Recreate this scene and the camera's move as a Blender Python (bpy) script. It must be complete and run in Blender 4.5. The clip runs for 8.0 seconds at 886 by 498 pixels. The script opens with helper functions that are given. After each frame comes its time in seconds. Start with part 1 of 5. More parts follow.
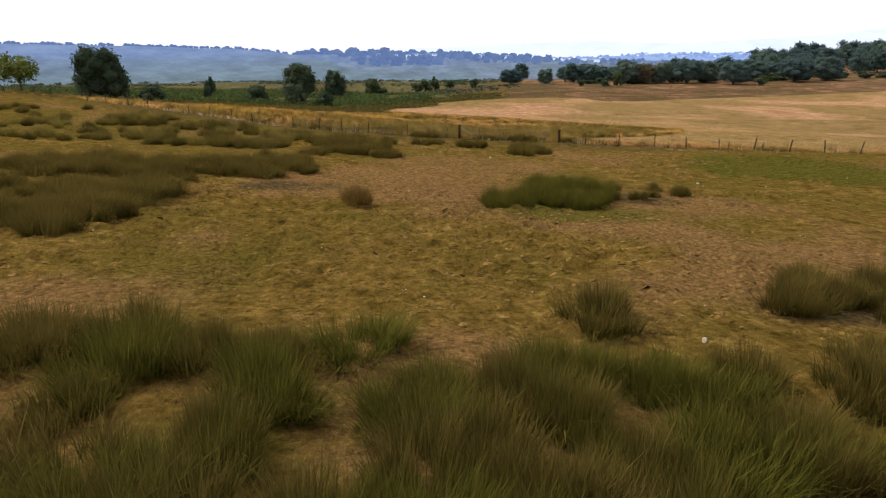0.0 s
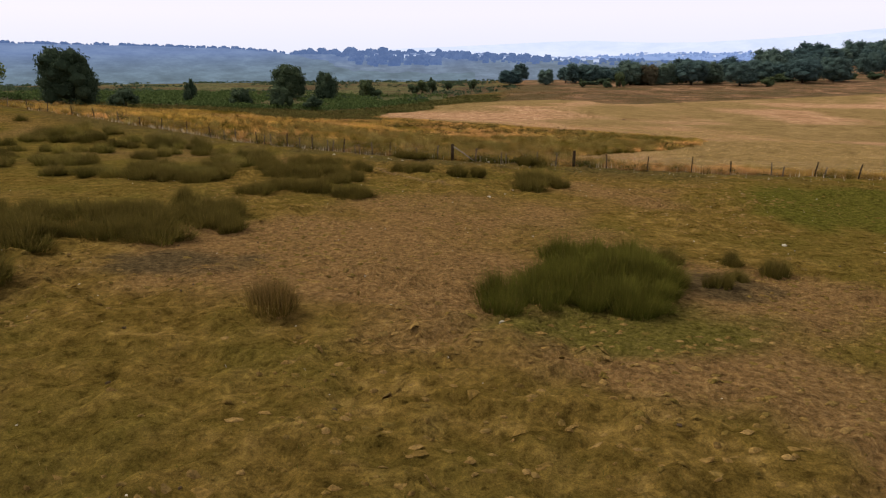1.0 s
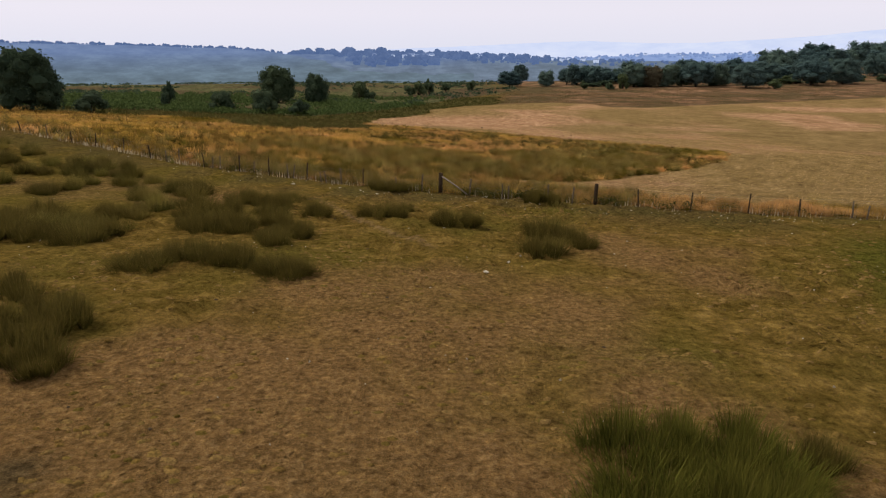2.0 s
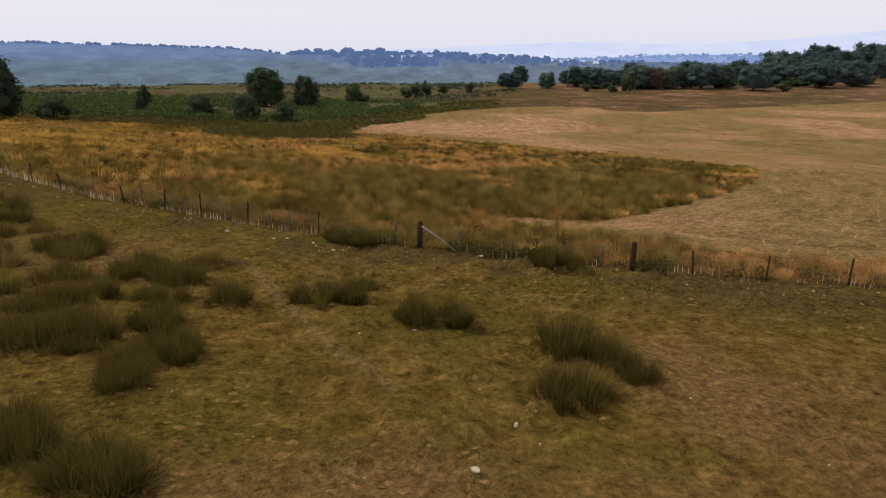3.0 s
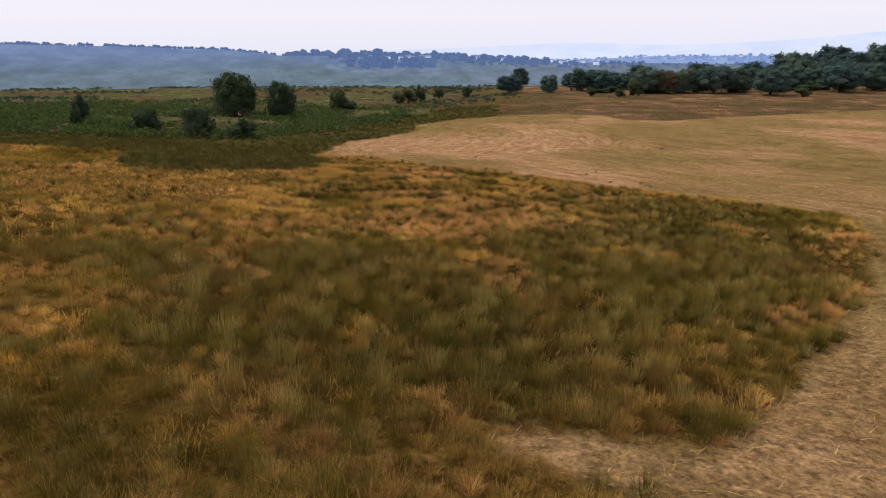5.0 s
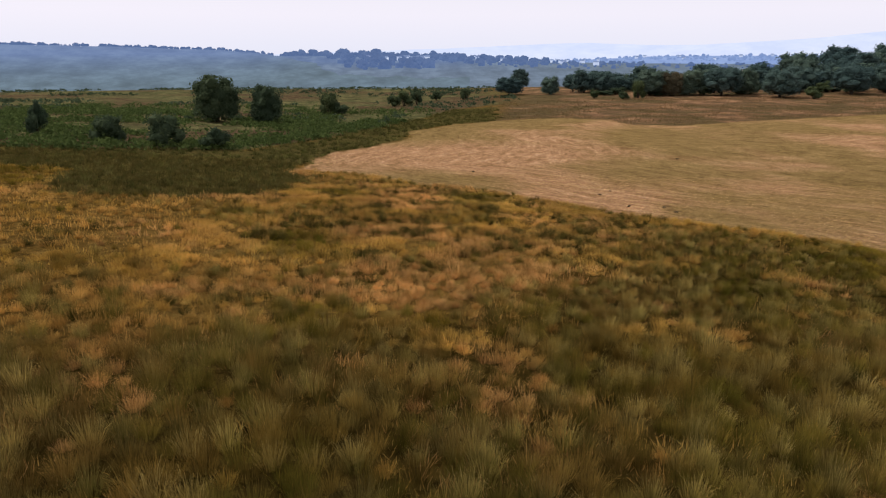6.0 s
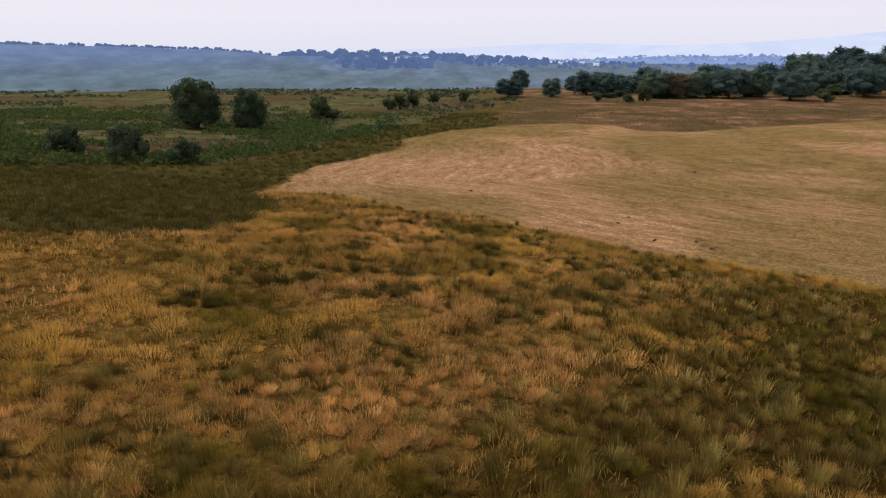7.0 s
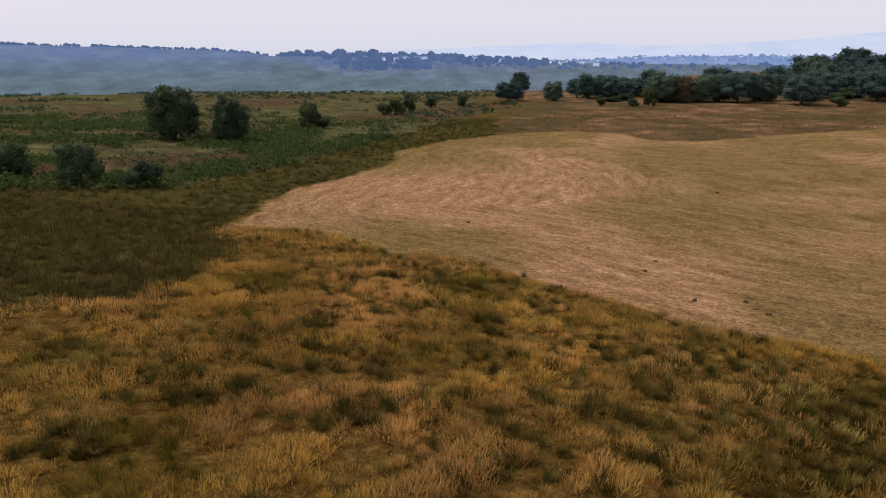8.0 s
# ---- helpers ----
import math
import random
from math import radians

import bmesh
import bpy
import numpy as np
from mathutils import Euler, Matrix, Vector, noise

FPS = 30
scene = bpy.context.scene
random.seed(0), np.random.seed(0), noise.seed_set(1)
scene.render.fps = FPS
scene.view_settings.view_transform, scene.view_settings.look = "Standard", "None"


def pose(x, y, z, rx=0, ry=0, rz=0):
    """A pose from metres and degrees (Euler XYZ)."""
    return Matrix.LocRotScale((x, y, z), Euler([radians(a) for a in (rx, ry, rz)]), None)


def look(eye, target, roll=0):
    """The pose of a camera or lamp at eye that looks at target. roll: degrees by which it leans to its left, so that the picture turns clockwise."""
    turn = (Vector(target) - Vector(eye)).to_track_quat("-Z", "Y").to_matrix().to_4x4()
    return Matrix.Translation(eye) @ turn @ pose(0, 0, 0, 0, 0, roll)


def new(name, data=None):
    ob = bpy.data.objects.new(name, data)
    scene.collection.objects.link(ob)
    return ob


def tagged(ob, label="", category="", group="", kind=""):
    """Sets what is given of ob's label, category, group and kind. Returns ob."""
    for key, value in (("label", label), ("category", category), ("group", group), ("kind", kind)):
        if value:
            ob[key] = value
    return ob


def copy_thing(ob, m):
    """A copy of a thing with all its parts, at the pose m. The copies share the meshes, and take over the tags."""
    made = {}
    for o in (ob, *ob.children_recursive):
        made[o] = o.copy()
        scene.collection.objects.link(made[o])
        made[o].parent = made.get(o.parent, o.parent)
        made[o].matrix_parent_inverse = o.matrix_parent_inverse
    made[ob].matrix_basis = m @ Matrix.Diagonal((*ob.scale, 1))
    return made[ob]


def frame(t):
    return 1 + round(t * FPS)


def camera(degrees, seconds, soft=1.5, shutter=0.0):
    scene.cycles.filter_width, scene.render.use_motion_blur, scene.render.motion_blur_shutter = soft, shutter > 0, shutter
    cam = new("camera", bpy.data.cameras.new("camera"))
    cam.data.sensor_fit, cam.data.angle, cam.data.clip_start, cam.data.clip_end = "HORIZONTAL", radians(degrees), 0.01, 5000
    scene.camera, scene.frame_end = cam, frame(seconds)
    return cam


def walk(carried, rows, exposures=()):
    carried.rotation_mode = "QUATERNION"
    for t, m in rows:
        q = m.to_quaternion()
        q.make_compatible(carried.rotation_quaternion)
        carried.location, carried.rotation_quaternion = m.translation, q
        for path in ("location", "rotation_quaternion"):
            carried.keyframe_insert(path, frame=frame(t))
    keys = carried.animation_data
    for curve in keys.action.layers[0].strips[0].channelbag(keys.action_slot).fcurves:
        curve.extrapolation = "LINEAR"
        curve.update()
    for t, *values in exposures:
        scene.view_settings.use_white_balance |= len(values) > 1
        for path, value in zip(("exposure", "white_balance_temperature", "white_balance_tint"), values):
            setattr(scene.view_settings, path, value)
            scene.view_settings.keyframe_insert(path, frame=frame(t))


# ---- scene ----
cam = camera(67.5, 8.0, 1.2)
METRES, EYE, TILT, LEAN, TURN = 85.0, 6.885, -3.5, 2.8, 0.0
ROWS = [
    (0.0, 0.0, 0.0, 0.0, 0.63, -13.17, -2.7),
    (0.5, 0.0029, 0.06, 0.0052, 0.57, -13.17, -2.68),
    (1.0, 0.006, 0.1231, 0.0105, 0.53, -13.19, -2.73),
    (1.5, 0.0094, 0.1852, 0.0157, 0.49, -13.19, -2.77),
    (3.0, 0.0211, 0.3641, 0.0307, 0.39, -13.13, -2.91),
    (3.5, 0.0248, 0.4271, 0.0357, 0.36, -13.11, -2.89),
    (4.0, 0.0287, 0.4903, 0.0411, 0.34, -13.08, -2.9),
    (4.5, 0.0324, 0.5502, 0.0463, 0.32, -13.07, -2.91),
    (6.0, 0.0439, 0.7421, 0.0627, 0.22, -13.05, -2.88),
    (6.5, 0.0476, 0.8022, 0.0684, 0.19, -13.06, -2.91),
    (7.0, 0.0505, 0.8657, 0.0755, 0.16, -13.06, -2.93),
    (7.5, 0.0532, 0.9298, 0.0842, 0.12, -13.06, -2.92),
    (8.0, 0.0561, 0.9935, 0.0953, 0.09, -13.06, -2.9),
]
walk(cam, [(t, pose(0, 0, EYE, TILT, LEAN, TURN) @ pose(METRES * x, METRES * y, METRES * z, 90 + pitch, roll, yaw)) for t, x, y, z, yaw, pitch, roll in ROWS],
     [(0.0, 0.40), (0.5, 0.26), (1.0, 0.13), (1.6, -0.04), (3.0, -0.08), (3.7, -0.02), (4.6, 0.03), (5.8, 0.05), (6.6, 0.02), (8.0, -0.18)])

# ---- light: a bright, white, overcast sky and a broad weak sun ahead ----
SUN_EL, SUN_AZ = radians(50), radians(-65)
world = bpy.data.worlds.new("overcast_sky")
scene.world = world
world.use_nodes = True
wt = world.node_tree
wt.nodes.clear()
sky = wt.nodes.new("ShaderNodeTexSky")
sky.sky_type = "NISHITA"
sky.sun_disc = False
sky.sun_elevation, sky.sun_rotation = SUN_EL, SUN_AZ
sky.dust_density, sky.air_density = 3.0, 1.0
sep = wt.nodes.new("ShaderNodeSeparateXYZ")
geo = wt.nodes.new("ShaderNodeTexCoord")
wt.links.new(geo.outputs["Generated"], sep.inputs[0])
cloud = wt.nodes.new("ShaderNodeValToRGB")
cloud.color_ramp.elements[0].position, cloud.color_ramp.elements[0].color = 0.0, (0.85, 0.86, 0.995, 1)
cloud.color_ramp.elements[1].position, cloud.color_ramp.elements[1].color = 0.05, (0.925, 0.888, 1.0, 1)
for p, c in ((0.2, (0.82, 0.79, 0.83)), (0.45, (0.58, 0.57, 0.56)), (1.0, (0.52, 0.51, 0.49))):
    cloud.color_ramp.elements.new(p).color = (*c, 1)
wt.links.new(sep.outputs["Z"], cloud.inputs[0])
skybg = wt.nodes.new("ShaderNodeBackground")
skybg.inputs["Strength"].default_value = 0.08
wt.links.new(sky.outputs[0], skybg.inputs["Color"])
cloudbg = wt.nodes.new("ShaderNodeBackground")
cloudbg.inputs["Strength"].default_value = 1.02
wt.links.new(cloud.outputs[0], cloudbg.inputs["Color"])
both = wt.nodes.new("ShaderNodeMixShader")
both.inputs[0].default_value = 0.9
wout = wt.nodes.new("ShaderNodeOutputWorld")
wt.links.new(skybg.outputs[0], both.inputs[1])
wt.links.new(cloudbg.outputs[0], both.inputs[2])
wt.links.new(both.outputs[0], wout.inputs[0])

sun_data = bpy.data.lights.new("sun", "SUN")
sun_data.energy, sun_data.angle, sun_data.color = 2.5, radians(9), (1.0, 0.93, 0.80)
sun_dir = Vector((math.sin(SUN_AZ) * math.cos(SUN_EL), math.cos(SUN_AZ) * math.cos(SUN_EL), math.sin(SUN_EL)))
sun = new("sun", sun_data)
sun.matrix_world = look(sun_dir * 50, (0, 0, 0))

rng = np.random.default_rng(7)


# ---- materials ----
class Mat:
    """A small builder for node materials."""

    def __init__(self, name, rough=0.9, spec=0.15):
        self.m = bpy.data.materials.new(name)
        self.m.use_nodes = True
        self.t = self.m.node_tree
        self.b = self.t.nodes["Principled BSDF"]
        self.b.inputs["Roughness"].default_value = rough
        self.b.inputs["Specular IOR Level"].default_value = spec
        self.pos = self.t.nodes.new("ShaderNodeNewGeometry")

    def plug(self, sock, v):
        if hasattr(v, "is_output"):
            self.t.links.new(v, sock)
        elif isinstance(v, (tuple, list)):
            sock.default_value = (*v[:3], 1.0)
        else:
            sock.default_value = v

    def noise(self, scale, detail=4.0, vec=None, rough=0.55, warp=0.0):
        n = self.t.nodes.new("ShaderNodeTexNoise")
        n.inputs["Scale"].default_value, n.inputs["Detail"].default_value = scale, detail
        n.inputs["Roughness"].default_value, n.inputs["Distortion"].default_value = rough, warp
        self.t.links.new(vec or self.pos.outputs["Position"], n.inputs["Vector"])
        return n.outputs["Fac"]

    def voronoi(self, scale, vec=None):
        n = self.t.nodes.new("ShaderNodeTexVoronoi")
        n.inputs["Scale"].default_value = scale
        self.t.links.new(vec or self.pos.outputs["Position"], n.inputs["Vector"])
        return n.outputs["Distance"]

    def ramp(self, fac, stops):
        n = self.t.nodes.new("ShaderNodeValToRGB")
        e = n.color_ramp.elements
        while len(e) < len(stops):
            e.new(0.5)
        for k, (p, c) in zip(e, stops):
            k.position, k.color = p, (*c, 1) if len(c) == 3 else c
        self.t.links.new(fac, n.inputs[0])
        return n.outputs[0]

    def grey(self, fac, lo, hi):
        n = self.t.nodes.new("ShaderNodeMapRange")
        n.inputs["From Min"].default_value, n.inputs["From Max"].default_value = lo, hi
        self.t.links.new(fac, n.inputs["Value"])
        return n.outputs["Result"]

    def math(self, op, a, b=0.0):
        n = self.t.nodes.new("ShaderNodeMath")
        n.operation = op
        self.plug(n.inputs[0], a)
        self.plug(n.inputs[1], b)
        return n.outputs[0]

    def mix(self, fac, a, b, kind="MIX"):
        n = self.t.nodes.new("ShaderNodeMix")
        n.data_type, n.blend_type = "RGBA", kind
        self.plug(n.inputs[0], fac)
        self.plug(n.inputs[6], a)
        self.plug(n.inputs[7], b)
        return n.outputs[2]

    def attr(self, name):
        n = self.t.nodes.new("ShaderNodeAttribute")
        n.attribute_name = name
        return n

    def split(self, sock):
        n = self.t.nodes.new("ShaderNodeSeparateColor")
        self.t.links.new(sock, n.inputs[0])
        return n.outputs

    def bump(self, h, strength, dist):
        n = self.t.nodes.new("ShaderNodeBump")
        n.inputs["Strength"].default_value, n.inputs["Distance"].default_value = strength, dist
        self.t.links.new(h, n.inputs["Height"])
        self.t.links.new(n.outputs[0], self.b.inputs["Normal"])

    def base(self, c):
        self.plug(self.b.inputs["Base Color"], c)
        return self.m


def leaf_shader(M, col, sheer):
    """Matte leaf that lets part of the light pass."""
    d, s = M.t.nodes.new("ShaderNodeBsdfTranslucent"), M.t.nodes.new("ShaderNodeMixShader")
    M.t.links.new(col, d.inputs["Color"])
    M.base(col)
    s.inputs[0].default_value = sheer
    out = M.t.nodes["Material Output"]
    M.t.links.new(M.b.outputs[0], s.inputs[1])
    M.t.links.new(d.outputs[0], s.inputs[2])
    M.t.links.new(s.outputs[0], out.inputs["Surface"])
    return M.m


def mat_ground():
    M = Mat("ground_soil_and_turf", 1.0, 0.0)
    fine, mid, big = M.noise(9.0, 6, rough=0.7), M.noise(1.3, 6, rough=0.65), M.noise(0.16, 5, rough=0.6)
    grit = M.noise(38.0, 3, rough=0.7)
    turf = M.ramp(mid, [(0.30, (0.090, 0.060, 0.014)), (0.45, (0.152, 0.098, 0.023)), (0.58, (0.215, 0.137, 0.036)), (0.74, (0.315, 0.202, 0.064))])
    greener = M.ramp(fine, [(0.3, (0.078, 0.062, 0.011)), (0.7, (0.188, 0.138, 0.032))])
    turf = M.mix(M.grey(big, 0.48, 0.66), turf, greener)
    soil = M.ramp(fine, [(0.28, (0.122, 0.066, 0.026)), (0.5, (0.232, 0.132, 0.054)), (0.72, (0.347, 0.216, 0.104))])
    lush = M.ramp(fine, [(0.25, (0.042, 0.045, 0.006)), (0.5, (0.095, 0.090, 0.015)), (0.8, (0.19, 0.155, 0.045))])
    mud = M.ramp(fine, [(0.3, (0.043, 0.030, 0.014)), (0.7, (0.142, 0.101, 0.050))])
    thatch = M.ramp(mid, [(0.30, (0.055, 0.033, 0.009)), (0.5, (0.150, 0.088, 0.024)), (0.72, (0.27, 0.165, 0.052))])
    flow = M.attr("flow").outputs["Vector"]
    swath = M.noise(1.0, 7, vec=flow, rough=0.7)
    swath2 = M.noise(5.0, 4, vec=flow, rough=0.6)
    hay = M.ramp(swath, [(0.32, (0.296, 0.163, 0.088)), (0.44, (0.466, 0.262, 0.152)), (0.55, (0.591, 0.342, 0.208)), (0.70, (0.789, 0.502, 0.329))])
    hay = M.mix(M.grey(swath2, 0.3, 0.75), M.mix(0.5, hay, (0.17, 0.105, 0.045)), hay)
    hay = M.mix(M.math("MULTIPLY", M.attr("wear").outputs["Alpha"], 0.85), hay, M.ramp(swath, [(0.3, (0.150, 0.106, 0.038)), (0.7, (0.312, 0.216, 0.091))]))
    stub = M.noise(0.9, 8, rough=0.82)
    hay = M.mix(1.0, hay, M.ramp(stub, [(0.39, (0.74, 0.73, 0.70)), (0.475, (0.96, 0.96, 0.96)), (0.54, (1.05, 1.05, 1.04)), (0.63, (1.28, 1.26, 1.22))]), "MULTIPLY")
    heath = M.ramp(M.noise(0.20, 7, rough=0.75), [(0.30, (0.029, 0.034, 0.017)), (0.43, (0.073, 0.075, 0.035)), (0.55, (0.137, 0.129, 0.060)), (0.72, (0.286, 0.240, 0.129))])
    heath = M.mix(M.grey(M.noise(0.022, 4, warp=0.5), 0.44, 0.58), heath, M.ramp(M.noise(0.3, 6, rough=0.75), [(0.3, (0.039, 0.027, 0.018)), (0.5, (0.101, 0.068, 0.042)), (0.7, (0.195, 0.150, 0.077))]))
    scrub = M.ramp(M.noise(0.11, 8, rough=0.75), [(0.32, (0.072, 0.051, 0.032)), (0.44, (0.150, 0.094, 0.055)), (0.55, (0.260, 0.147, 0.087)), (0.68, (0.546, 0.310, 0.191))])
    scrub = M.mix(M.grey(M.noise(0.030, 5, rough=0.6, warp=0.6), 0.44, 0.56), scrub, M.ramp(M.noise(0.3, 6, rough=0.75), [(0.3, (0.054, 0.043, 0.023)), (0.55, (0.128, 0.093, 0.048)), (0.75, (0.243, 0.158, 0.086))]))
    stub2 = M.noise(2.7, 6, rough=0.8)
    hay = M.mix(1.0, hay, M.ramp(stub2, [(0.40, (0.74, 0.73, 0.71)), (0.49, (0.98, 0.98, 0.98)), (0.60, (1.28, 1.26, 1.22))]), "MULTIPLY")
    za, zb = M.split(M.attr("cover").outputs["Color"]), M.split(M.attr("wear").outputs["Color"])
    zc = M.split(M.attr("wild").outputs["Color"])
    c = M.mix(zb[0], turf, soil)
    c = M.mix(za[2], c, lush)
    c = M.mix(M.attr("cover").outputs["Alpha"], c, M.ramp(fine, [(0.3, (0.19, 0.115, 0.058)), (0.7, (0.34, 0.225, 0.13))]))
    c = M.mix(zb[2], c, mud)
    c = M.mix(za[1], c, thatch)
    # Dark litter in the rush bed; shade between tussocks is in its colour.
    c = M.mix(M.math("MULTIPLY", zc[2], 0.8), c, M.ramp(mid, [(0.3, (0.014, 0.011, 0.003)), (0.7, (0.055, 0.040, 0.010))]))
    c = M.mix(zb[1], c, heath)
    c = M.mix(zc[0], c, scrub)
    c = M.mix(zc[1], c, M.mix(M.grey(M.noise(0.35, 6, rough=0.7), 0.42, 0.62), M.ramp(fine, [(0.3, (0.037, 0.035, 0.012)), (0.7, (0.109, 0.095, 0.031))]), M.ramp(fine, [(0.3, (0.060, 0.046, 0.016)), (0.7, (0.170, 0.125, 0.047))])))
    c = M.mix(za[0], c, hay)
    # Relief shading put into the colour: pits and hoof marks dark, rises light.
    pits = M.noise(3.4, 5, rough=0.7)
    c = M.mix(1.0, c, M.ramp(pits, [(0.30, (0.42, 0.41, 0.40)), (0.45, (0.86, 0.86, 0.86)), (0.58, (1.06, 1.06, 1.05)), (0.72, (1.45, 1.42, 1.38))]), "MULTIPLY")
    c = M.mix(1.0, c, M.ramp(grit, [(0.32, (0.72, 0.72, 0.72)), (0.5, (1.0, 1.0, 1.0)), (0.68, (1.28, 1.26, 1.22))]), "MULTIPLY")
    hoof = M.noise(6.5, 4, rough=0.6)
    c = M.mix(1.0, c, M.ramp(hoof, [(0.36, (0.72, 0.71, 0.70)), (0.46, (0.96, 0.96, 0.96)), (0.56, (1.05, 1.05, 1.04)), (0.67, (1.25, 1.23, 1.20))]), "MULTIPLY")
    bend = M.t.nodes.new("ShaderNodeVectorMath")
    M.t.links.new(M.pos.outputs["Position"], bend.inputs[0])
    tex = M.t.nodes.new("ShaderNodeTexNoise")
    tex.inputs["Scale"].default_value = 2.2
    M.t.links.new(M.pos.outputs["Position"], tex.inputs["Vector"])
    M.t.links.new(tex.outputs["Color"], bend.inputs[1])
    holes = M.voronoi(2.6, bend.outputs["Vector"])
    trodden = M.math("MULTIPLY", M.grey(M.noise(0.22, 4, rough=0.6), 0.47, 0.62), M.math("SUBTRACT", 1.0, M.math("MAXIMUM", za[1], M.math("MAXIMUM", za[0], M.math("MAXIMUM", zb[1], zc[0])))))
    # Hoof dents: darker soil in the hollows, which the bump sinks as well.
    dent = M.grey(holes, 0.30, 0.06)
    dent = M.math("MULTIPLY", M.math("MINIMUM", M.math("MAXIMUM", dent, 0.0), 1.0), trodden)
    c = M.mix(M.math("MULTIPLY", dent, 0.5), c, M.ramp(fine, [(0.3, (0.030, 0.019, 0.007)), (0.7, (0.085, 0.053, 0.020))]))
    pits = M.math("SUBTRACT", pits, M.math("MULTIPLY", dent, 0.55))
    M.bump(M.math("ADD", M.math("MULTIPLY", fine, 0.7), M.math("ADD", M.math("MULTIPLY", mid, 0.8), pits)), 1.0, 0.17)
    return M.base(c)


def mat_blade(name, sheer=0.3):
    M = Mat(name, 0.9, 0.0)
    isl = M.pos.outputs["Random Per Island"]
    v = M.grey(isl, 0.0, 1.0)
    shade = M.ramp(v, [(0.0, (0.80, 0.80, 0.80)), (0.5, (0.98, 0.98, 0.98)), (1.0, (1.22, 1.20, 1.16))])
    col = M.mix(1.0, M.attr("tint").outputs["Color"], shade, "MULTIPLY")
    return leaf_shader(M, col, sheer)


def mat_turf():
    M = Mat("trodden_turf", 1.0, 0.0)
    n = M.noise(16.0, 5, rough=0.7)
    M.bump(n, 0.8, 0.03)
    return M.base(M.mix(1.0, M.attr("tint").outputs["Color"], M.ramp(n, [(0.3, (0.5, 0.5, 0.5)), (0.5, (1.0, 1.0, 1.0)), (0.7, (1.6, 1.55, 1.45))]), "MULTIPLY"))


def mat_leaf(name, dark, mid, light, sheer=0.3, rough=0.75, spec=0.06):
    M = Mat(name, rough, spec)
    isl = M.pos.outputs["Random Per Island"]
    c = M.ramp(isl, [(0.0, dark), (0.55, mid), (1.0, light)])
    n = M.noise(0.35, 4)
    c = M.mix(M.grey(n, 0.35, 0.7), c, M.mix(0.6, c, mid))
    own = M.t.nodes.new("ShaderNodeObjectInfo").outputs["Random"]
    c = M.mix(1.0, c, M.ramp(own, [(0.0, (0.72, 0.78, 0.86)), (0.5, (1.0, 1.0, 1.0)), (1.0, (1.30, 1.18, 0.95))]), "MULTIPLY")
    return leaf_shader(M, c, sheer)


def mat_wood(name, dark, light):
    M = Mat(name, 0.95, 0.02)
    n = M.noise(14, 6, rough=0.7, warp=0.6)
    v = M.noise(2.2, 4)
    c = M.mix(M.grey(v, 0.35, 0.65), M.ramp(n, [(0.3, dark), (0.7, light)]), M.ramp(n, [(0.3, tuple(0.6 * k for k in dark)), (0.7, tuple(0.75 * k for k in light))]))
    M.bump(n, 0.6, 0.02)
    return M.base(c)


def mat_plain(name, a, b, scale, rough=0.85, metal=0.0):
    M = Mat(name, rough, 0.2)
    M.b.inputs["Metallic"].default_value = metal
    n = M.noise(scale, 5, rough=0.65)
    M.bump(n, 0.4, 0.02)
    return M.base(M.ramp(n, [(0.3, a), (0.7, b)]))


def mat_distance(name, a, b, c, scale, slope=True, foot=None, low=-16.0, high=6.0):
    """Far land, kilometres off, with haze put into its colour: it gives off the light of the air before it; foot: the
    less hazy colour of the nearer land below.
    """
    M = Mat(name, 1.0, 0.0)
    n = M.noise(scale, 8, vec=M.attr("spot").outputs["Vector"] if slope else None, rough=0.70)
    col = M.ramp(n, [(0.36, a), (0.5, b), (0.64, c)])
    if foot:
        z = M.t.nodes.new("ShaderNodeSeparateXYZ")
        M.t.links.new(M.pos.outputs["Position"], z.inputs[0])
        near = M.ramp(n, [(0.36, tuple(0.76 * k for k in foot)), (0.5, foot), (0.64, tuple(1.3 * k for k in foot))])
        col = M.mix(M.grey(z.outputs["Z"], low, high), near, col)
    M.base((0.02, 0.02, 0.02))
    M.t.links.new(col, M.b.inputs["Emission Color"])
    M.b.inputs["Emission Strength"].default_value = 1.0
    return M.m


GROUND = mat_ground()
RUSH = mat_blade("rush_stems")
STRAW = mat_blade("dry_grass", 0.4)
TURF = mat_turf()
# Oak green shifted to blue-grey: haze put into the leaf colour.
OAK = mat_leaf("hazed_oak_leaves", (0.060, 0.097, 0.094), (0.085, 0.132, 0.125), (0.116, 0.173, 0.157), 0.4)
RUSSET = mat_leaf("turning_leaves", (0.041, 0.036, 0.024), (0.095, 0.083, 0.053), (0.162, 0.135, 0.088))
WILLOW = mat_leaf("pale_leaves", (0.055, 0.080, 0.018), (0.12, 0.155, 0.038), (0.22, 0.25, 0.08))
HAW = mat_leaf("hawthorn_leaves", (0.041, 0.062, 0.036), (0.069, 0.097, 0.053), (0.109, 0.140, 0.074), 0.4)
WEED = mat_leaf("weed_leaves", (0.026, 0.030, 0.006), (0.060, 0.062, 0.014), (0.11, 0.105, 0.03))
FERN = mat_leaf("bracken_fronds", (0.038, 0.060, 0.018), (0.088, 0.122, 0.036), (0.16, 0.20, 0.066), 0.3, 0.8, 0.04)
BARK = mat_wood("bark", (0.03, 0.024, 0.018), (0.11, 0.09, 0.07))
POST = mat_wood("weathered_post_wood", (0.030, 0.020, 0.013), (0.10, 0.066, 0.043))
GREYPOST = mat_wood("grey_post_wood", (0.10, 0.075, 0.052), (0.26, 0.20, 0.145))
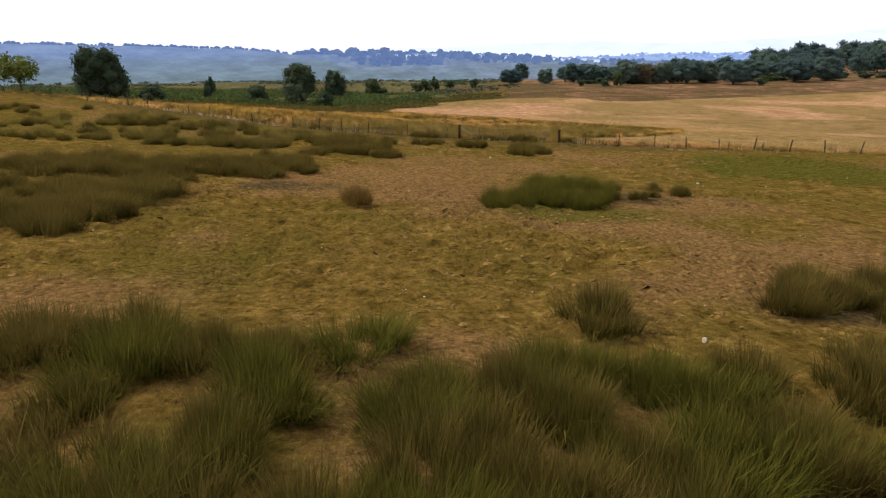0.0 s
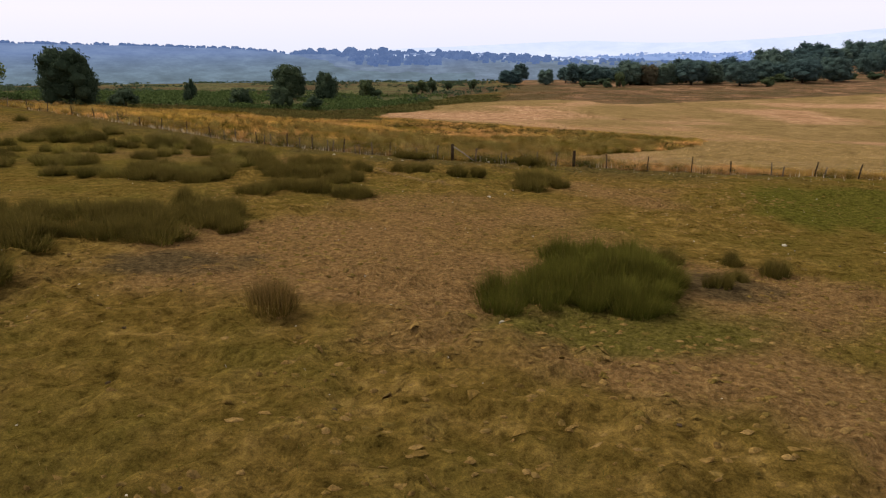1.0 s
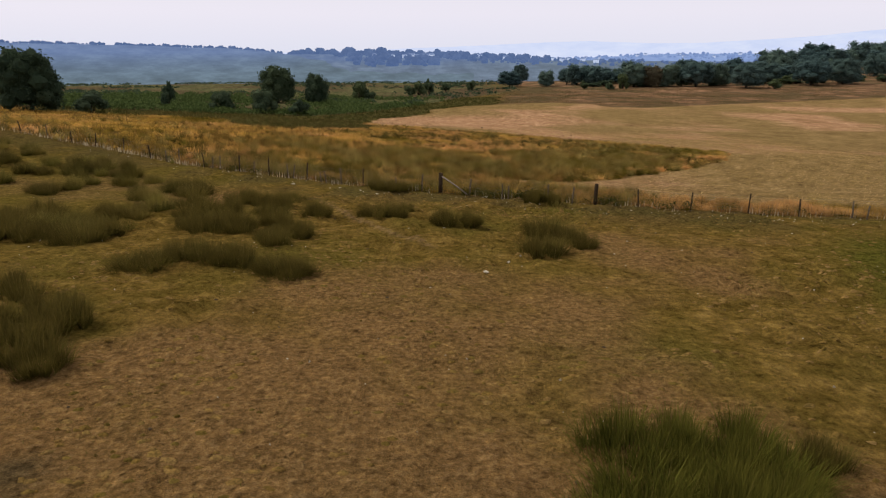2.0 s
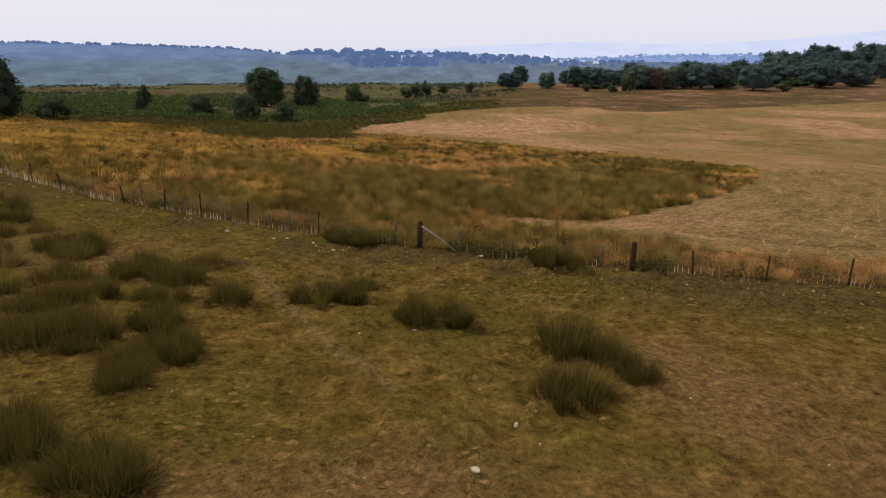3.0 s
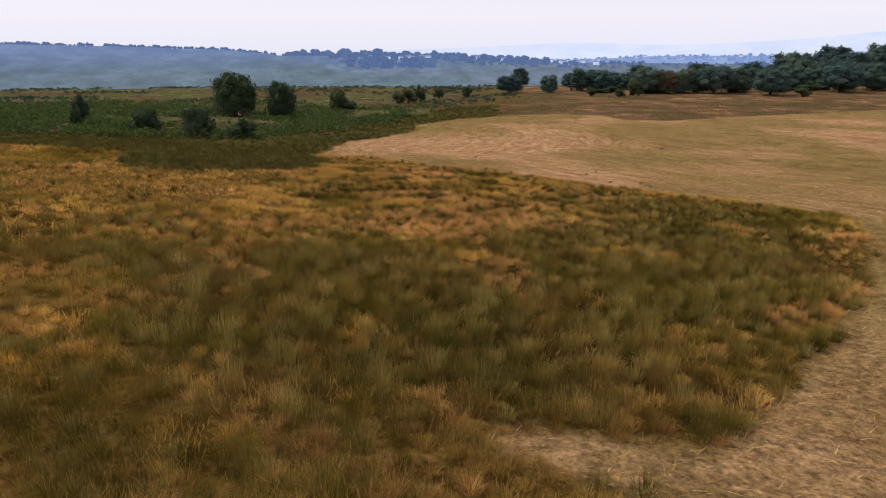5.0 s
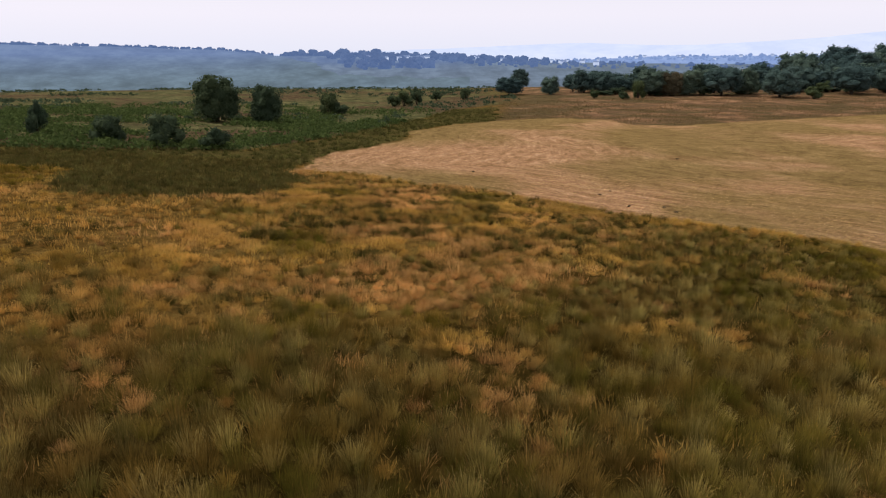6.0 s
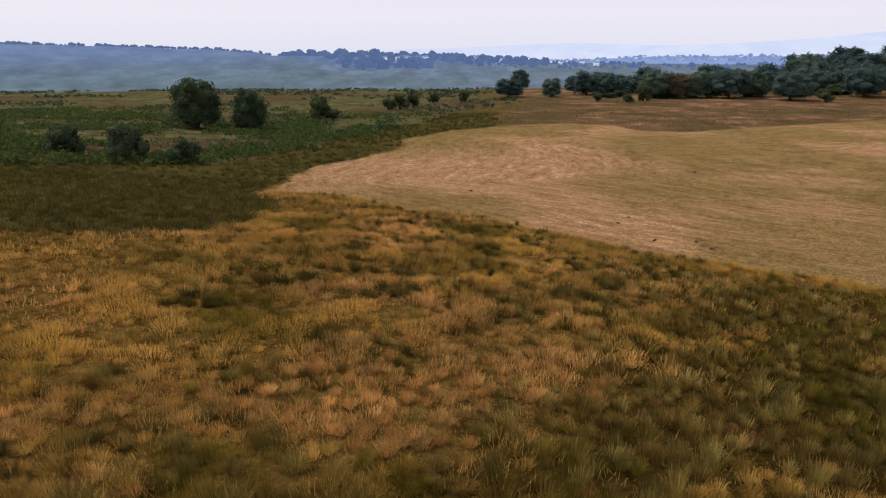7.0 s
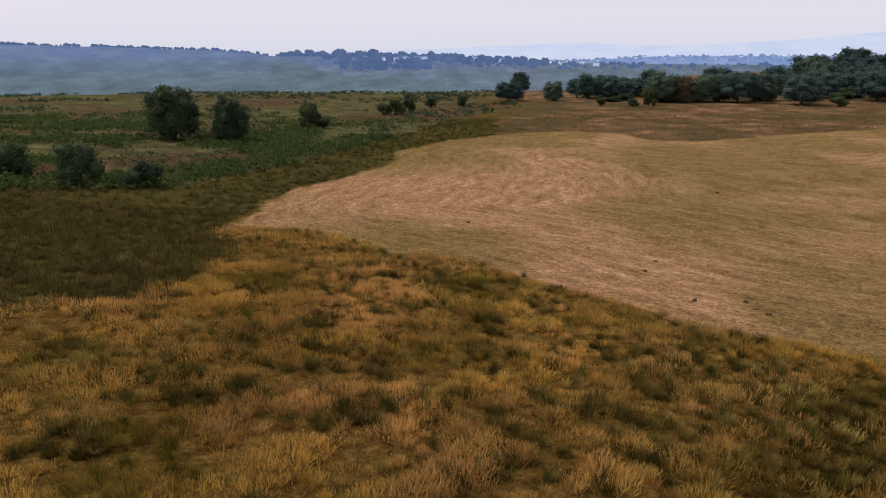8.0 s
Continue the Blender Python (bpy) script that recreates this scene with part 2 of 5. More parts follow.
STRUTWOOD = mat_wood("pale_bleached_wood", (0.20, 0.165, 0.14), (0.42, 0.36, 0.32))
WIRE = mat_plain("galvanised_wire", (0.22, 0.18, 0.13), (0.40, 0.34, 0.26), 30, 0.6, 0.2)
STONE = mat_plain("pale_stone", (0.27, 0.22, 0.15), (0.58, 0.51, 0.40), 9)
CLOD = mat_plain("dark_clod", (0.035, 0.022, 0.010), (0.12, 0.075, 0.035), 11)
# Blue of the hills is haze put into glowing colours, paler with distance.
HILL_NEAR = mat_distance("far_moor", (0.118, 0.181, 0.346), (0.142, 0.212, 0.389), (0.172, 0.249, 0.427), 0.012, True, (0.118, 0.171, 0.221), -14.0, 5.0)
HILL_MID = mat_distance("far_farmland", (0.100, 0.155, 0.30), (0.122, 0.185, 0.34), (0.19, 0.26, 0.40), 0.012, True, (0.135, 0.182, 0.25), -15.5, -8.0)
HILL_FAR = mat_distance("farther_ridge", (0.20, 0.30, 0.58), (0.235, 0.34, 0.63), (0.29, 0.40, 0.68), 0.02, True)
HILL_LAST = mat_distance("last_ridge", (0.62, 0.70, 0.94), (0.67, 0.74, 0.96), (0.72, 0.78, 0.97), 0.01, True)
# Woods, walls and roofs glow too, with the haze in their colours.
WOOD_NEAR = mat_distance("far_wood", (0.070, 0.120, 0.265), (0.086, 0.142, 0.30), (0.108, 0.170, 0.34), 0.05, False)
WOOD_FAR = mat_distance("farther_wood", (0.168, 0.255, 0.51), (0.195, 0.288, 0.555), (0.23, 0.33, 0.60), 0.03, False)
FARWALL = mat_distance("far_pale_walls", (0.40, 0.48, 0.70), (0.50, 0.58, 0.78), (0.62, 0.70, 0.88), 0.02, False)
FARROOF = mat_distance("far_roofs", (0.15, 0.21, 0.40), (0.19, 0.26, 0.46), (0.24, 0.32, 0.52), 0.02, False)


# ---- noise, land form and zones ----
def lattice(x, y, seed):
    """Smooth value noise in 0..1 on a unit lattice."""
    xi, yi = np.floor(x).astype(np.int64), np.floor(y).astype(np.int64)
    u, v = x - xi, y - yi
    u, v = u * u * (3 - 2 * u), v * v * (3 - 2 * v)

    def h(a, b):
        k = (a * 374761393 + b * 668265263 + seed * 974711) & 0xFFFFFFFF
        k = ((k ^ (k >> 13)) * 1274126177) & 0xFFFFFFFF
        return ((k ^ (k >> 16)) & 0xFFFF) / 65535.0

    return (h(xi, yi) * (1 - u) + h(xi + 1, yi) * u) * (1 - v) + (h(xi, yi + 1) * (1 - u) + h(xi + 1, yi + 1) * u) * v


def fbm(x, y, size, seed=1, octaves=4):
    x, y = np.asarray(x, float) / size, np.asarray(y, float) / size
    s, a, tot = 0.0, 1.0, 0.0
    for k in range(octaves):
        s, tot = s + a * lattice(x + 31.7 * k, y - 17.3 * k, seed + k), tot + a
        x, y, a = x * 2.03, y * 2.03, a * 0.5
    return s / tot


def smooth(lo, hi, v):
    k = np.clip((np.asarray(v, float) - lo) / (hi - lo), 0, 1)
    return k * k * (3 - 2 * k)


YK = [-400, -60, 0, 25, 43, 57, 61, 66, 75, 85, 97, 105, 116, 141, 180, 240, 330, 390, 500, 650, 900, 5000]
GK = [14, 4.2, 2.0, 1.05, .5, -.40, -.65, -1.15, -1.8, -2.6, -3.3, -3.7, -4.4, -6.2, -8.1, -9.6, -12, -12.4, -14, -15.5, -16, -16]
RK = [-.03, -.03, -.03, -.03, -.03, -.03, -.03, -.035, -.035, -.04, -.04, -.042, -.045, -.04, -.03, -.015, .02, .03, .02, .0, 0, 0]
LK = [-.03, -.03, -.03, -.03, -.03, -.02, -.03, -.05, -.08, -.085, -.065, -.055, -.05, -.05, -.055, -.03, -.01, 0, 0, 0, 0, 0]
YT = np.arange(-400, 1201.0)


def eased(values):
    a = np.interp(YT, YK, values)
    k = np.exp(-0.5 * (np.arange(-15, 16) / 3.0) ** 2)
    return np.convolve(np.pad(a, 15, mode="edge"), k / k.sum(), "valid")


GT, RT, LT = eased(GK), eased(RK), eased(LK)


def land(x, y):
    x, y = np.asarray(x, float), np.asarray(y, float)
    X, w = 150 * np.tanh(x / 150), 0.5 + 0.5 * np.tanh(x / 12)
    knoll = 13.0 * np.exp(-(((x - 360) / 150) ** 2) - ((y - 640) / 150) ** 2)
    far = np.hypot(x, y)
    dip = -16.0 * smooth(480, 760, far) * (1 - smooth(120, 260, x)) - 40.0 * smooth(820, 1200, far)
    return np.interp(y, YT, GT) + (np.interp(y, YT, RT) * w + np.interp(y, YT, LT) * (1 - w)) * X + knoll + dip


FENCE = np.array([(-110, 115), (-75, 96), (-52, 84), (-37, 76.8), (-29, 73.2), (-22.3, 69.3), (-18.2, 66.9), (-12.9, 64.3), (-7.9, 61.6), (-5.4, 60.4), (0.6, 57.7), (8.8, 54.9), (17.5, 53.6), (26, 53.2), (35, 53.1), (60, 52), (300, 46)], float)
FS = np.r_[0, np.cumsum(np.hypot(*np.diff(FENCE, axis=0).T))]
FS += 89.0 - FS[10]


def fence_at(s):
    return np.interp(s, FS, FENCE[:, 0]), np.interp(s, FS, FENCE[:, 1])


def beyond_fence(x, y):
    """Metres past the fence line, along y."""
    return y - np.interp(x, FENCE[:, 0], FENCE[:, 1])


def inside(x, y, poly):
    """Signed distance to a polygon's edge, positive within."""
    x, y = np.asarray(x, float), np.asarray(y, float)
    best, odd = np.full(x.shape, 1e9), np.zeros(x.shape, bool)
    for (ax, ay), (bx, by) in zip(poly, poly[1:] + poly[:1]):
        dx, dy = bx - ax, by - ay
        k = np.clip(((x - ax) * dx + (y - ay) * dy) / (dx * dx + dy * dy + 1e-9), 0, 1)
        best = np.minimum(best, np.hypot(x - ax - k * dx, y - ay - k * dy))
        odd ^= ((ay > y) != (by > y)) & (x < (bx - ax) * (y - ay) / (by - ay + 1e-12) + ax)
    return np.where(odd, best, -best)


MOWN = [(-15, 142), (-9, 143), (-2, 139), (1, 136), (6.3, 134), (12.9, 126.5), (20, 120), (27, 116), (33, 112), (37, 107), (33, 98), (26, 86), (15.8, 73.5), (12.3, 69), (9.5, 66.6), (4.4, 67.5), (4.3, 66.2), (7.1, 64.7), (9.2, 63.6), (11.3, 61.8), (12.7, 60.0), (17, 58.0), (41, 56.4), (80, 55.4), (200, 60), (320, 200), (200, 300), (126, 272), (94, 258), (66, 243), (53, 243), (50, 256), (36, 262), (20, 252), (6, 236), (-4, 213), (-4.5, 194), (-10, 175), (-14, 161)]
RUSHBED = [(-13, 83), (5.6, 90), (12, 101), (20, 113), (29, 112), (35, 105), (26, 88), (13.5, 76), (12, 68.7), (4.9, 68), (-0.2, 70), (-9, 73.6)]
DARKBAND = [(-75, 138), (-36, 134), (-28, 118), (-12.5, 119.7), (-13.8, 137), (-14.5, 142), (-14, 161), (-10, 175), (-4.5, 194), (-4, 213), (6, 236), (16, 250), (24, 318), (8, 305), (-8, 235), (-18, 192), (-27, 163), (-50, 152), (-75, 155)]


def zones(x, y):
    """Shares of each ground cover at a place."""
    wob = (fbm(x, y, 5, 3) - 0.5) * 3.0 + (fbm(x, y, 1.2, 9, 2) - 0.5) * 1.0
    far = smooth(60, 160, y)
    over = beyond_fence(x, y)
    mown = smooth(-0.5, 0.5, inside(x, y, MOWN) + wob * (0.35 + 0.5 * far))
    wild = smooth(0.0, 0.6, over + wob * 0.1)
    band = smooth(-2.2, 1.6, inside(x, y, DARKBAND) + wob * 1.3 + 5 * (fbm(x, y, 13, 6, 2) - 0.5)) * wild
    heath = wild * smooth(-2, 2, y - np.interp(x, [-200, -75, -50, -27, -18, -8, 8, 24, 60], [150, 150, 150, 161, 192, 235, 305, 330, 400]) + wob) * (1 - smooth(10, 60, x))
    scrub = wild * (1 - mown) * smooth(-9, 7, x + 6 * wob - np.interp(y, [230, 250, 320, 420, 700], [4, 14, 26, 40, 60])) * smooth(236, 242, y + wob)
    rush = smooth(-2.5, 2.5, inside(x, y, RUSHBED) + wob * 1.6) * wild
    bare = 0.85 * smooth(0.53, 0.70, fbm(x, y, 9, 21, 5) + 0.13 * np.exp(-((x + 3) / 12) ** 2 - ((y - 38) / 8) ** 2) + 0.09 * np.exp(-((x - 10) / 7) ** 2 - ((y - 24) / 9) ** 2))
    tx = np.interp(y, [44, 46, 47.5, 49.4, 51.2, 53.1, 57], [0.6, -0.76, -1.74, -2.87, -3.9, -4.88, -7])
    track = 0.8 * np.exp(-((x - tx) / 0.13) ** 2) * smooth(43, 45, y) * (1 - smooth(53, 55, y)) * smooth(0.05, 0.3, fbm(x, y, 1.2, 155))
    lush = np.maximum(0.9 * smooth(0.35, 0.75, np.exp(-((x - 21) / 7) ** 2 - ((y - 41) / 9) ** 2) * 1.4 * (0.4 + fbm(x, y, 3, 33))), 0.5 * np.exp(-((over + 1.8) / 2.2) ** 2) * smooth(0.44, 0.6, fbm(x, y, 2.2, 35)))
    lush = np.maximum(lush, 0.8 * smooth(0.3, 0.7, np.exp(-((x - 4.6) / 4.2) ** 2 - ((y - 25.0) / 2.4) ** 2) * (0.5 + fbm(x, y, 1.6, 37))))
    lush = np.maximum(lush, 0.3 * smooth(-10.5, -13.5, x + wob) * smooth(43, 47, y) * (1 - smooth(66, 74, y)))
    mud = 0.9 * smooth(0.4, 0.8, (np.exp(-((x - 7.8) / 2.6) ** 2 - ((y - 28.2) / 1.8) ** 2) + np.exp(-((x + 7.6) / 3.0) ** 2 - ((y - 29.2) / 2.0) ** 2)
                                  + np.exp(-((x - 9.5) / 2.6) ** 2 - ((y - 13.8) / 0.9) ** 2) + np.exp(-((x + 6.4) / 0.9) ** 2 - ((y - 54.6) / 0.9) ** 2)) * (0.5 + fbm(x, y, 0.9, 41)))
    # A narrow dark edge along the fence foot, in the mud colour.
    mud = np.maximum(mud, 0.8 * np.exp(-((over + 0.35) / 0.22) ** 2) * smooth(0.35, 0.55, fbm(x, y, 2.5, 153)))
    mud = np.maximum(mud, 0.55 * smooth(-7.0, -2.0, over + wob * 0.5) * smooth(0.30, 0.55, fbm(x, y, 2.2, 157)) * smooth(30, 12, x))
    rut = inside(x, y, [(28, 238), (38, 224), (47, 212), (38, 223.6)])
    mud = np.maximum(mud * (1 - wild), 0.0)
    scar = 0.7 * np.exp(-(rut / 0.7) ** 2) * smooth(0.35, 0.6, fbm(x, y, 6, 151))
    return {"mown": mown * (1 - scar), "thatch": wild * (1 - mown), "lush": lush * (1 - wild), "bare": bare * (1 - wild) * smooth(-3.5, -9.0, over), "heath": heath * (1 - mown), "mud": mud, "scrub": scrub, "band": band * (1 - mown), "rush": rush * (1 - mown), "wild": wild, "track": track * (1 - wild)}


def ground_z(x, y):
    """The height of the ground with its hummocks and hoof marks."""
    x, y = np.asarray(x, float), np.asarray(y, float)
    past = smooth(0, 1, beyond_fence(x, y))
    rough = (1 - past) * (0.22 * (fbm(x, y, 2.6, 51, 3) - 0.5) + 0.14 * (fbm(x, y, 0.9, 57, 2) - 0.5) + smooth(0.38, 0.6, fbm(x, y, 6, 63, 2)) * (0.13 * smooth(0.50, 0.70, fbm(x, y, 0.6, 65, 2)) - 0.14 * smooth(0.52, 0.72, fbm(x, y, 0.66, 67, 2)))) + past * 0.22 * (fbm(x, y, 4, 61, 4) - 0.5)
    bank = 0.08 * np.exp(-((beyond_fence(x, y) + 0.3) / 0.7) ** 2)
    return land(x, y) + rough * (1 - 0.7 * smooth(120, 200, y)) + bank * np.exp(-(x / 120) ** 2)


# ---- mesh helpers ----
def mesh_of(name, verts, loops, sizes, material, colours=None, attr="tint", flat=False):
    me = bpy.data.meshes.new(name)
    v = np.ascontiguousarray(verts, np.float32).reshape(-1, 3)
    loops, sizes = np.ascontiguousarray(loops, np.int32).ravel(), np.ascontiguousarray(sizes, np.int32).ravel()
    me.vertices.add(len(v))
    me.vertices.foreach_set("co", v.ravel())
    me.loops.add(len(loops))
    me.loops.foreach_set("vertex_index", loops)
    me.polygons.add(len(sizes))
    me.polygons.foreach_set("loop_start", np.r_[0, np.cumsum(sizes)[:-1]].astype(np.int32))
    me.polygons.foreach_set("loop_total", sizes)
    me.update(calc_edges=True)
    if colours is not None:
        a = me.attributes.new(attr, "FLOAT_COLOR", "POINT")
        a.data.foreach_set("color", np.c_[colours.reshape(-1, 3), np.ones(len(v))].astype(np.float32).ravel())
    me.polygons.foreach_set("use_smooth", np.full(len(sizes), not flat))
    me.materials.append(material)
    return me


def blades(x, y, z, h, lean, az, width, col, curl=1.9, tip=None):
    """Verts, loops, sizes and colours of many tapered, bending blades of grass."""
    n = len(x)
    face = az + np.pi / 2 + np.random.uniform(-0.7, 0.7, n)
    dx, dy = np.cos(az), np.sin(az)
    wx, wy = np.cos(face) * width / 2, np.sin(face) * width / 2
    V = np.zeros((n, 5, 3))
    hm, om, ot = h * 0.55 * np.cos(lean * 0.6), h * 0.55 * np.sin(lean * 0.6), h * np.sin(np.clip(lean, 0, 1.4)) * curl / 1.9 * 1.05
    ht = h * np.cos(np.clip(lean, 0, 1.4))
    for k, s, out, up in ((0, 1, 0, -0.03), (1, -1, 0, -0.03), (2, 0.8, om, hm), (3, -0.8, om, hm)):
        V[:, k, 0], V[:, k, 1], V[:, k, 2] = x + s * wx + dx * out, y + s * wy + dy * out, z + up
    V[:, 4, 0], V[:, 4, 1], V[:, 4, 2] = x + dx * ot, y + dy * ot, z + ht
    i = (np.arange(n) * 5)[:, None]
    loops = i + np.array([[0, 1, 3, 2, 2, 3, 4]])
    C = np.repeat(col[:, None, :], 5, 1)
    if tip is not None:
        tips = np.broadcast_to(np.asarray(tip, float), (n, 3))
        C[:, 4] = tips
        C[:, 2:4] = 0.65 * C[:, 2:4] + 0.35 * tips[:, None, :]
    return V, loops, np.tile([4, 3], n), C


def slivers(x, y, z, h, lean, az, width, col, tip=None):
    """The same with one triangle each, for short turf and cut straw."""
    n = len(x)
    V = np.zeros((n, 3, 3))
    wx, wy = -np.sin(az) * width / 2, np.cos(az) * width / 2
    V[:, 0, 0], V[:, 0, 1], V[:, 0, 2] = x + wx, y + wy, z
    V[:, 1, 0], V[:, 1, 1], V[:, 1, 2] = x - wx, y - wy, z
    V[:, 2, 0], V[:, 2, 1], V[:, 2, 2] = x + np.cos(az) * h * np.sin(lean), y + np.sin(az) * h * np.sin(lean), z + h * np.cos(lean)
    C = np.repeat(col[:, None, :], 3, 1)
    if tip is not None:
        C[:, 2] = tip
    return V, np.arange(3 * n), np.full(n, 3), C


def palette(n, stops, spread=0.16):
    """n colours drawn between the given ones."""
    s = np.array(stops)
    a, b, k = np.random.randint(0, len(s), n), np.random.randint(0, len(s), n), np.random.rand(n, 1)
    return np.clip((s[a] * k + s[b] * (1 - k)) * np.random.uniform(1 - spread, 1 + spread, (n, 1)), 0.003, 0.95)


def cards(c, size):
    """Small folded leaf sprays, one at each place of c."""
    n = len(c)
    a = np.random.normal(size=(n, 3))
    a /= np.linalg.norm(a, axis=1)[:, None]
    b = np.cross(a, np.random.normal(size=(n, 3)))
    b /= np.linalg.norm(b, axis=1)[:, None] + 1e-9
    k = np.cross(a, b)
    s = (size * np.random.uniform(0.6, 1.35, n))[:, None]
    V = np.stack([c - a * s * 0.6, c + b * s * 0.42 + k * s * 0.12, c + a * s * 0.6, c - b * s * 0.42 + k * s * 0.12], 1)
    loops = (np.arange(n) * 4)[:, None] + np.array([[0, 1, 2, 0, 2, 3]])
    return V, loops, np.full(2 * n, 3)


def part(name, me, parent, label=""):
    ob = new(name, me)
    ob.parent = parent
    return tagged(ob, label) if label else ob


def tube(rows, sides=7):
    """Verts, loops and sizes of a round limb along rows of (x, y, z, radius)."""
    rows = [(Vector(r[:3]), r[3]) for r in rows]
    V, F = [], []
    for i, (p, r) in enumerate(rows):
        d = (rows[min(i + 1, len(rows) - 1)][0] - rows[max(i - 1, 0)][0]).normalized()
        u = d.orthogonal().normalized()
        w = d.cross(u)
        V += [p + (u * math.cos(2 * math.pi * k / sides) + w * math.sin(2 * math.pi * k / sides)) * r for k in range(sides)]
    for i in range(len(rows) - 1):
        for k in range(sides):
            a, b = i * sides + k, i * sides + (k + 1) % sides
            F.append((a, b, b + sides, a + sides))
    F += [tuple(range(sides))[::-1], tuple(range((len(rows) - 1) * sides, len(rows) * sides))]
    return [tuple(v) for v in V], F


def joined(name, pieces, material):
    V, F = [], []
    for v, f in pieces:
        F += [tuple(i + len(V) for i in q) for q in f]
        V += v
    me = bpy.data.meshes.new(name)
    me.from_pydata(V, [], F)
    me.polygons.foreach_set("use_smooth", [len(f) < 5 for f in F])
    me.materials.append(material)
    me.update()
    return me


# ---- the ground, one sheet out to the horizon ----
def steps(spans):
    out = [spans[0][0]]
    for a, b, d in spans:
        n = max(1, round((b - a) / d))
        out += list(a + (b - a) * (np.arange(n) + 1) / n)
    return np.array(out)


def spread(start, stop, d, grow=1.12):
    out, v = [], start
    while abs(v) < abs(stop):
        v += d
        out.append(v)
        d *= grow
    return np.array(out)


gx = np.r_[spread(-60, 4600, -2.0)[::-1], steps([(-60, -16, 0.8), (-15, 18, 0.24), (18, 30, 0.4), (30, 60, 0.9), (60, 140, 1.6)]), spread(140, 4600, 3.0)]
gy = np.r_[spread(0, 600, -1.0, 1.3)[::-1], steps([(0, 10, 0.5), (10, 57, 0.23), (57, 145, 0.9), (145, 300, 1.9)]), spread(300, 4700, 2.0)]
GX, GY = np.meshgrid(gx, gy)
px, py = GX.ravel(), GY.ravel()
nx, ny = len(gx), len(gy)
q = (np.arange(ny - 1)[:, None] * nx + np.arange(nx - 1)[None, :]).ravel()
ground_mesh = mesh_of("ground", np.c_[px, py, ground_z(px, py)], np.c_[q, q + 1, q + nx + 1, q + nx], np.full(len(q), 4), GROUND)
Z = zones(px, py)
Z["whole"] = np.ones(len(px))
Z["olive"] = smooth(0.40, 0.72, fbm(px, py, 24, 73, 6) + 0.12 + 0.16 * smooth(115, 85, py) + 0.16 * smooth(16, 34, px) * smooth(190, 150, py) - 0.22 * np.exp(-((px - 6) / 24) ** 2 - ((py - 168) / 38) ** 2))
for name, keys in (("cover", ("mown", "thatch", "lush", "track")), ("wear", ("bare", "heath", "mud", "olive")), ("wild", ("scrub", "band", "rush", "whole"))):
    at = ground_mesh.attributes.new(name, "FLOAT_COLOR", "POINT")
    at.data.foreach_set("color", np.c_[Z[keys[0]], Z[keys[1]], Z[keys[2]], Z[keys[3]]].astype(np.float32).ravel())
lap = np.clip(inside(px, py, MOWN), 0, 45) + 5 * (fbm(px, py, 40, 71, 2) - 0.5)
flow = ground_mesh.attributes.new("flow", "FLOAT_VECTOR", "POINT")
flow.data.foreach_set("vector", np.c_[lap * 0.7, px * 0.17, py * 0.17].astype(np.float32).ravel())
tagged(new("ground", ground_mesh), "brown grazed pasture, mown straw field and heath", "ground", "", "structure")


# ---- trees and bushes ----
def crown_points(lobes, n):
    """Places of leaf sprays in the outer shells of some lobes (x, y, z, rx, rz)."""
    L = np.array(lobes)
    w = L[:, 3] ** 2
    pick = np.random.choice(len(L), n, p=w / w.sum())
    d = np.random.normal(size=(n, 3))
    d /= np.linalg.norm(d, axis=1)[:, None]
    r = np.random.uniform(0.58, 1.06, n) ** 0.5 * (1 + 0.16 * np.sin(7 * d[:, 0] + pick) * np.cos(6 * d[:, 2] + 2 * pick))
    p = L[pick]
    return np.c_[p[:, 0] + d[:, 0] * r * p[:, 3], p[:, 1] + d[:, 1] * r * p[:, 3], p[:, 2] + d[:, 2] * r * p[:, 4]]


def core(lobes, fill, fine=2):
    """The dense inside of a crown: one lumpy body for each lobe, under the outer sprays."""
    V, L, S, base = [], [], [], 0
    for k, (x, y, z, rx, rz) in enumerate(lobes):
        bm = bmesh.new()
        bmesh.ops.create_icosphere(bm, subdivisions=fine, radius=1.0)
        for v in bm.verts:
            d = fill * (1 + 0.35 * noise.noise(v.co * 2.1 + Vector((k * 3.1, 0, 0))) + 0.25 * noise.noise(v.co * 5.3 + Vector((0, k * 1.7, 0))))
            V.append((x + v.co.x * rx * d, y + v.co.y * rx * d, max(0.012, z + v.co.z * rz * d)))
        for f in bm.faces:
            L += [base + v.index for v in f.verts]
            S.append(3)
        base += len(bm.verts)
        bm.free()
    return np.array(V), np.array(L), np.array(S)


def crown_mesh(name, lobes, n, spray, leaves, fill=0.72):
    V, l, s = cards(crown_points(lobes, n), spray)
    V = V.reshape(-1, 3)
    V[:, 2] = np.maximum(V[:, 2], 0.01)
    v, k, q = core(lobes, fill, 2 if n > 1250 or n == 900 else 1)
    return mesh_of(name, np.r_[V, v], np.r_[np.asarray(l).ravel(), k + len(V)], np.r_[s, q], leaves, flat=True)


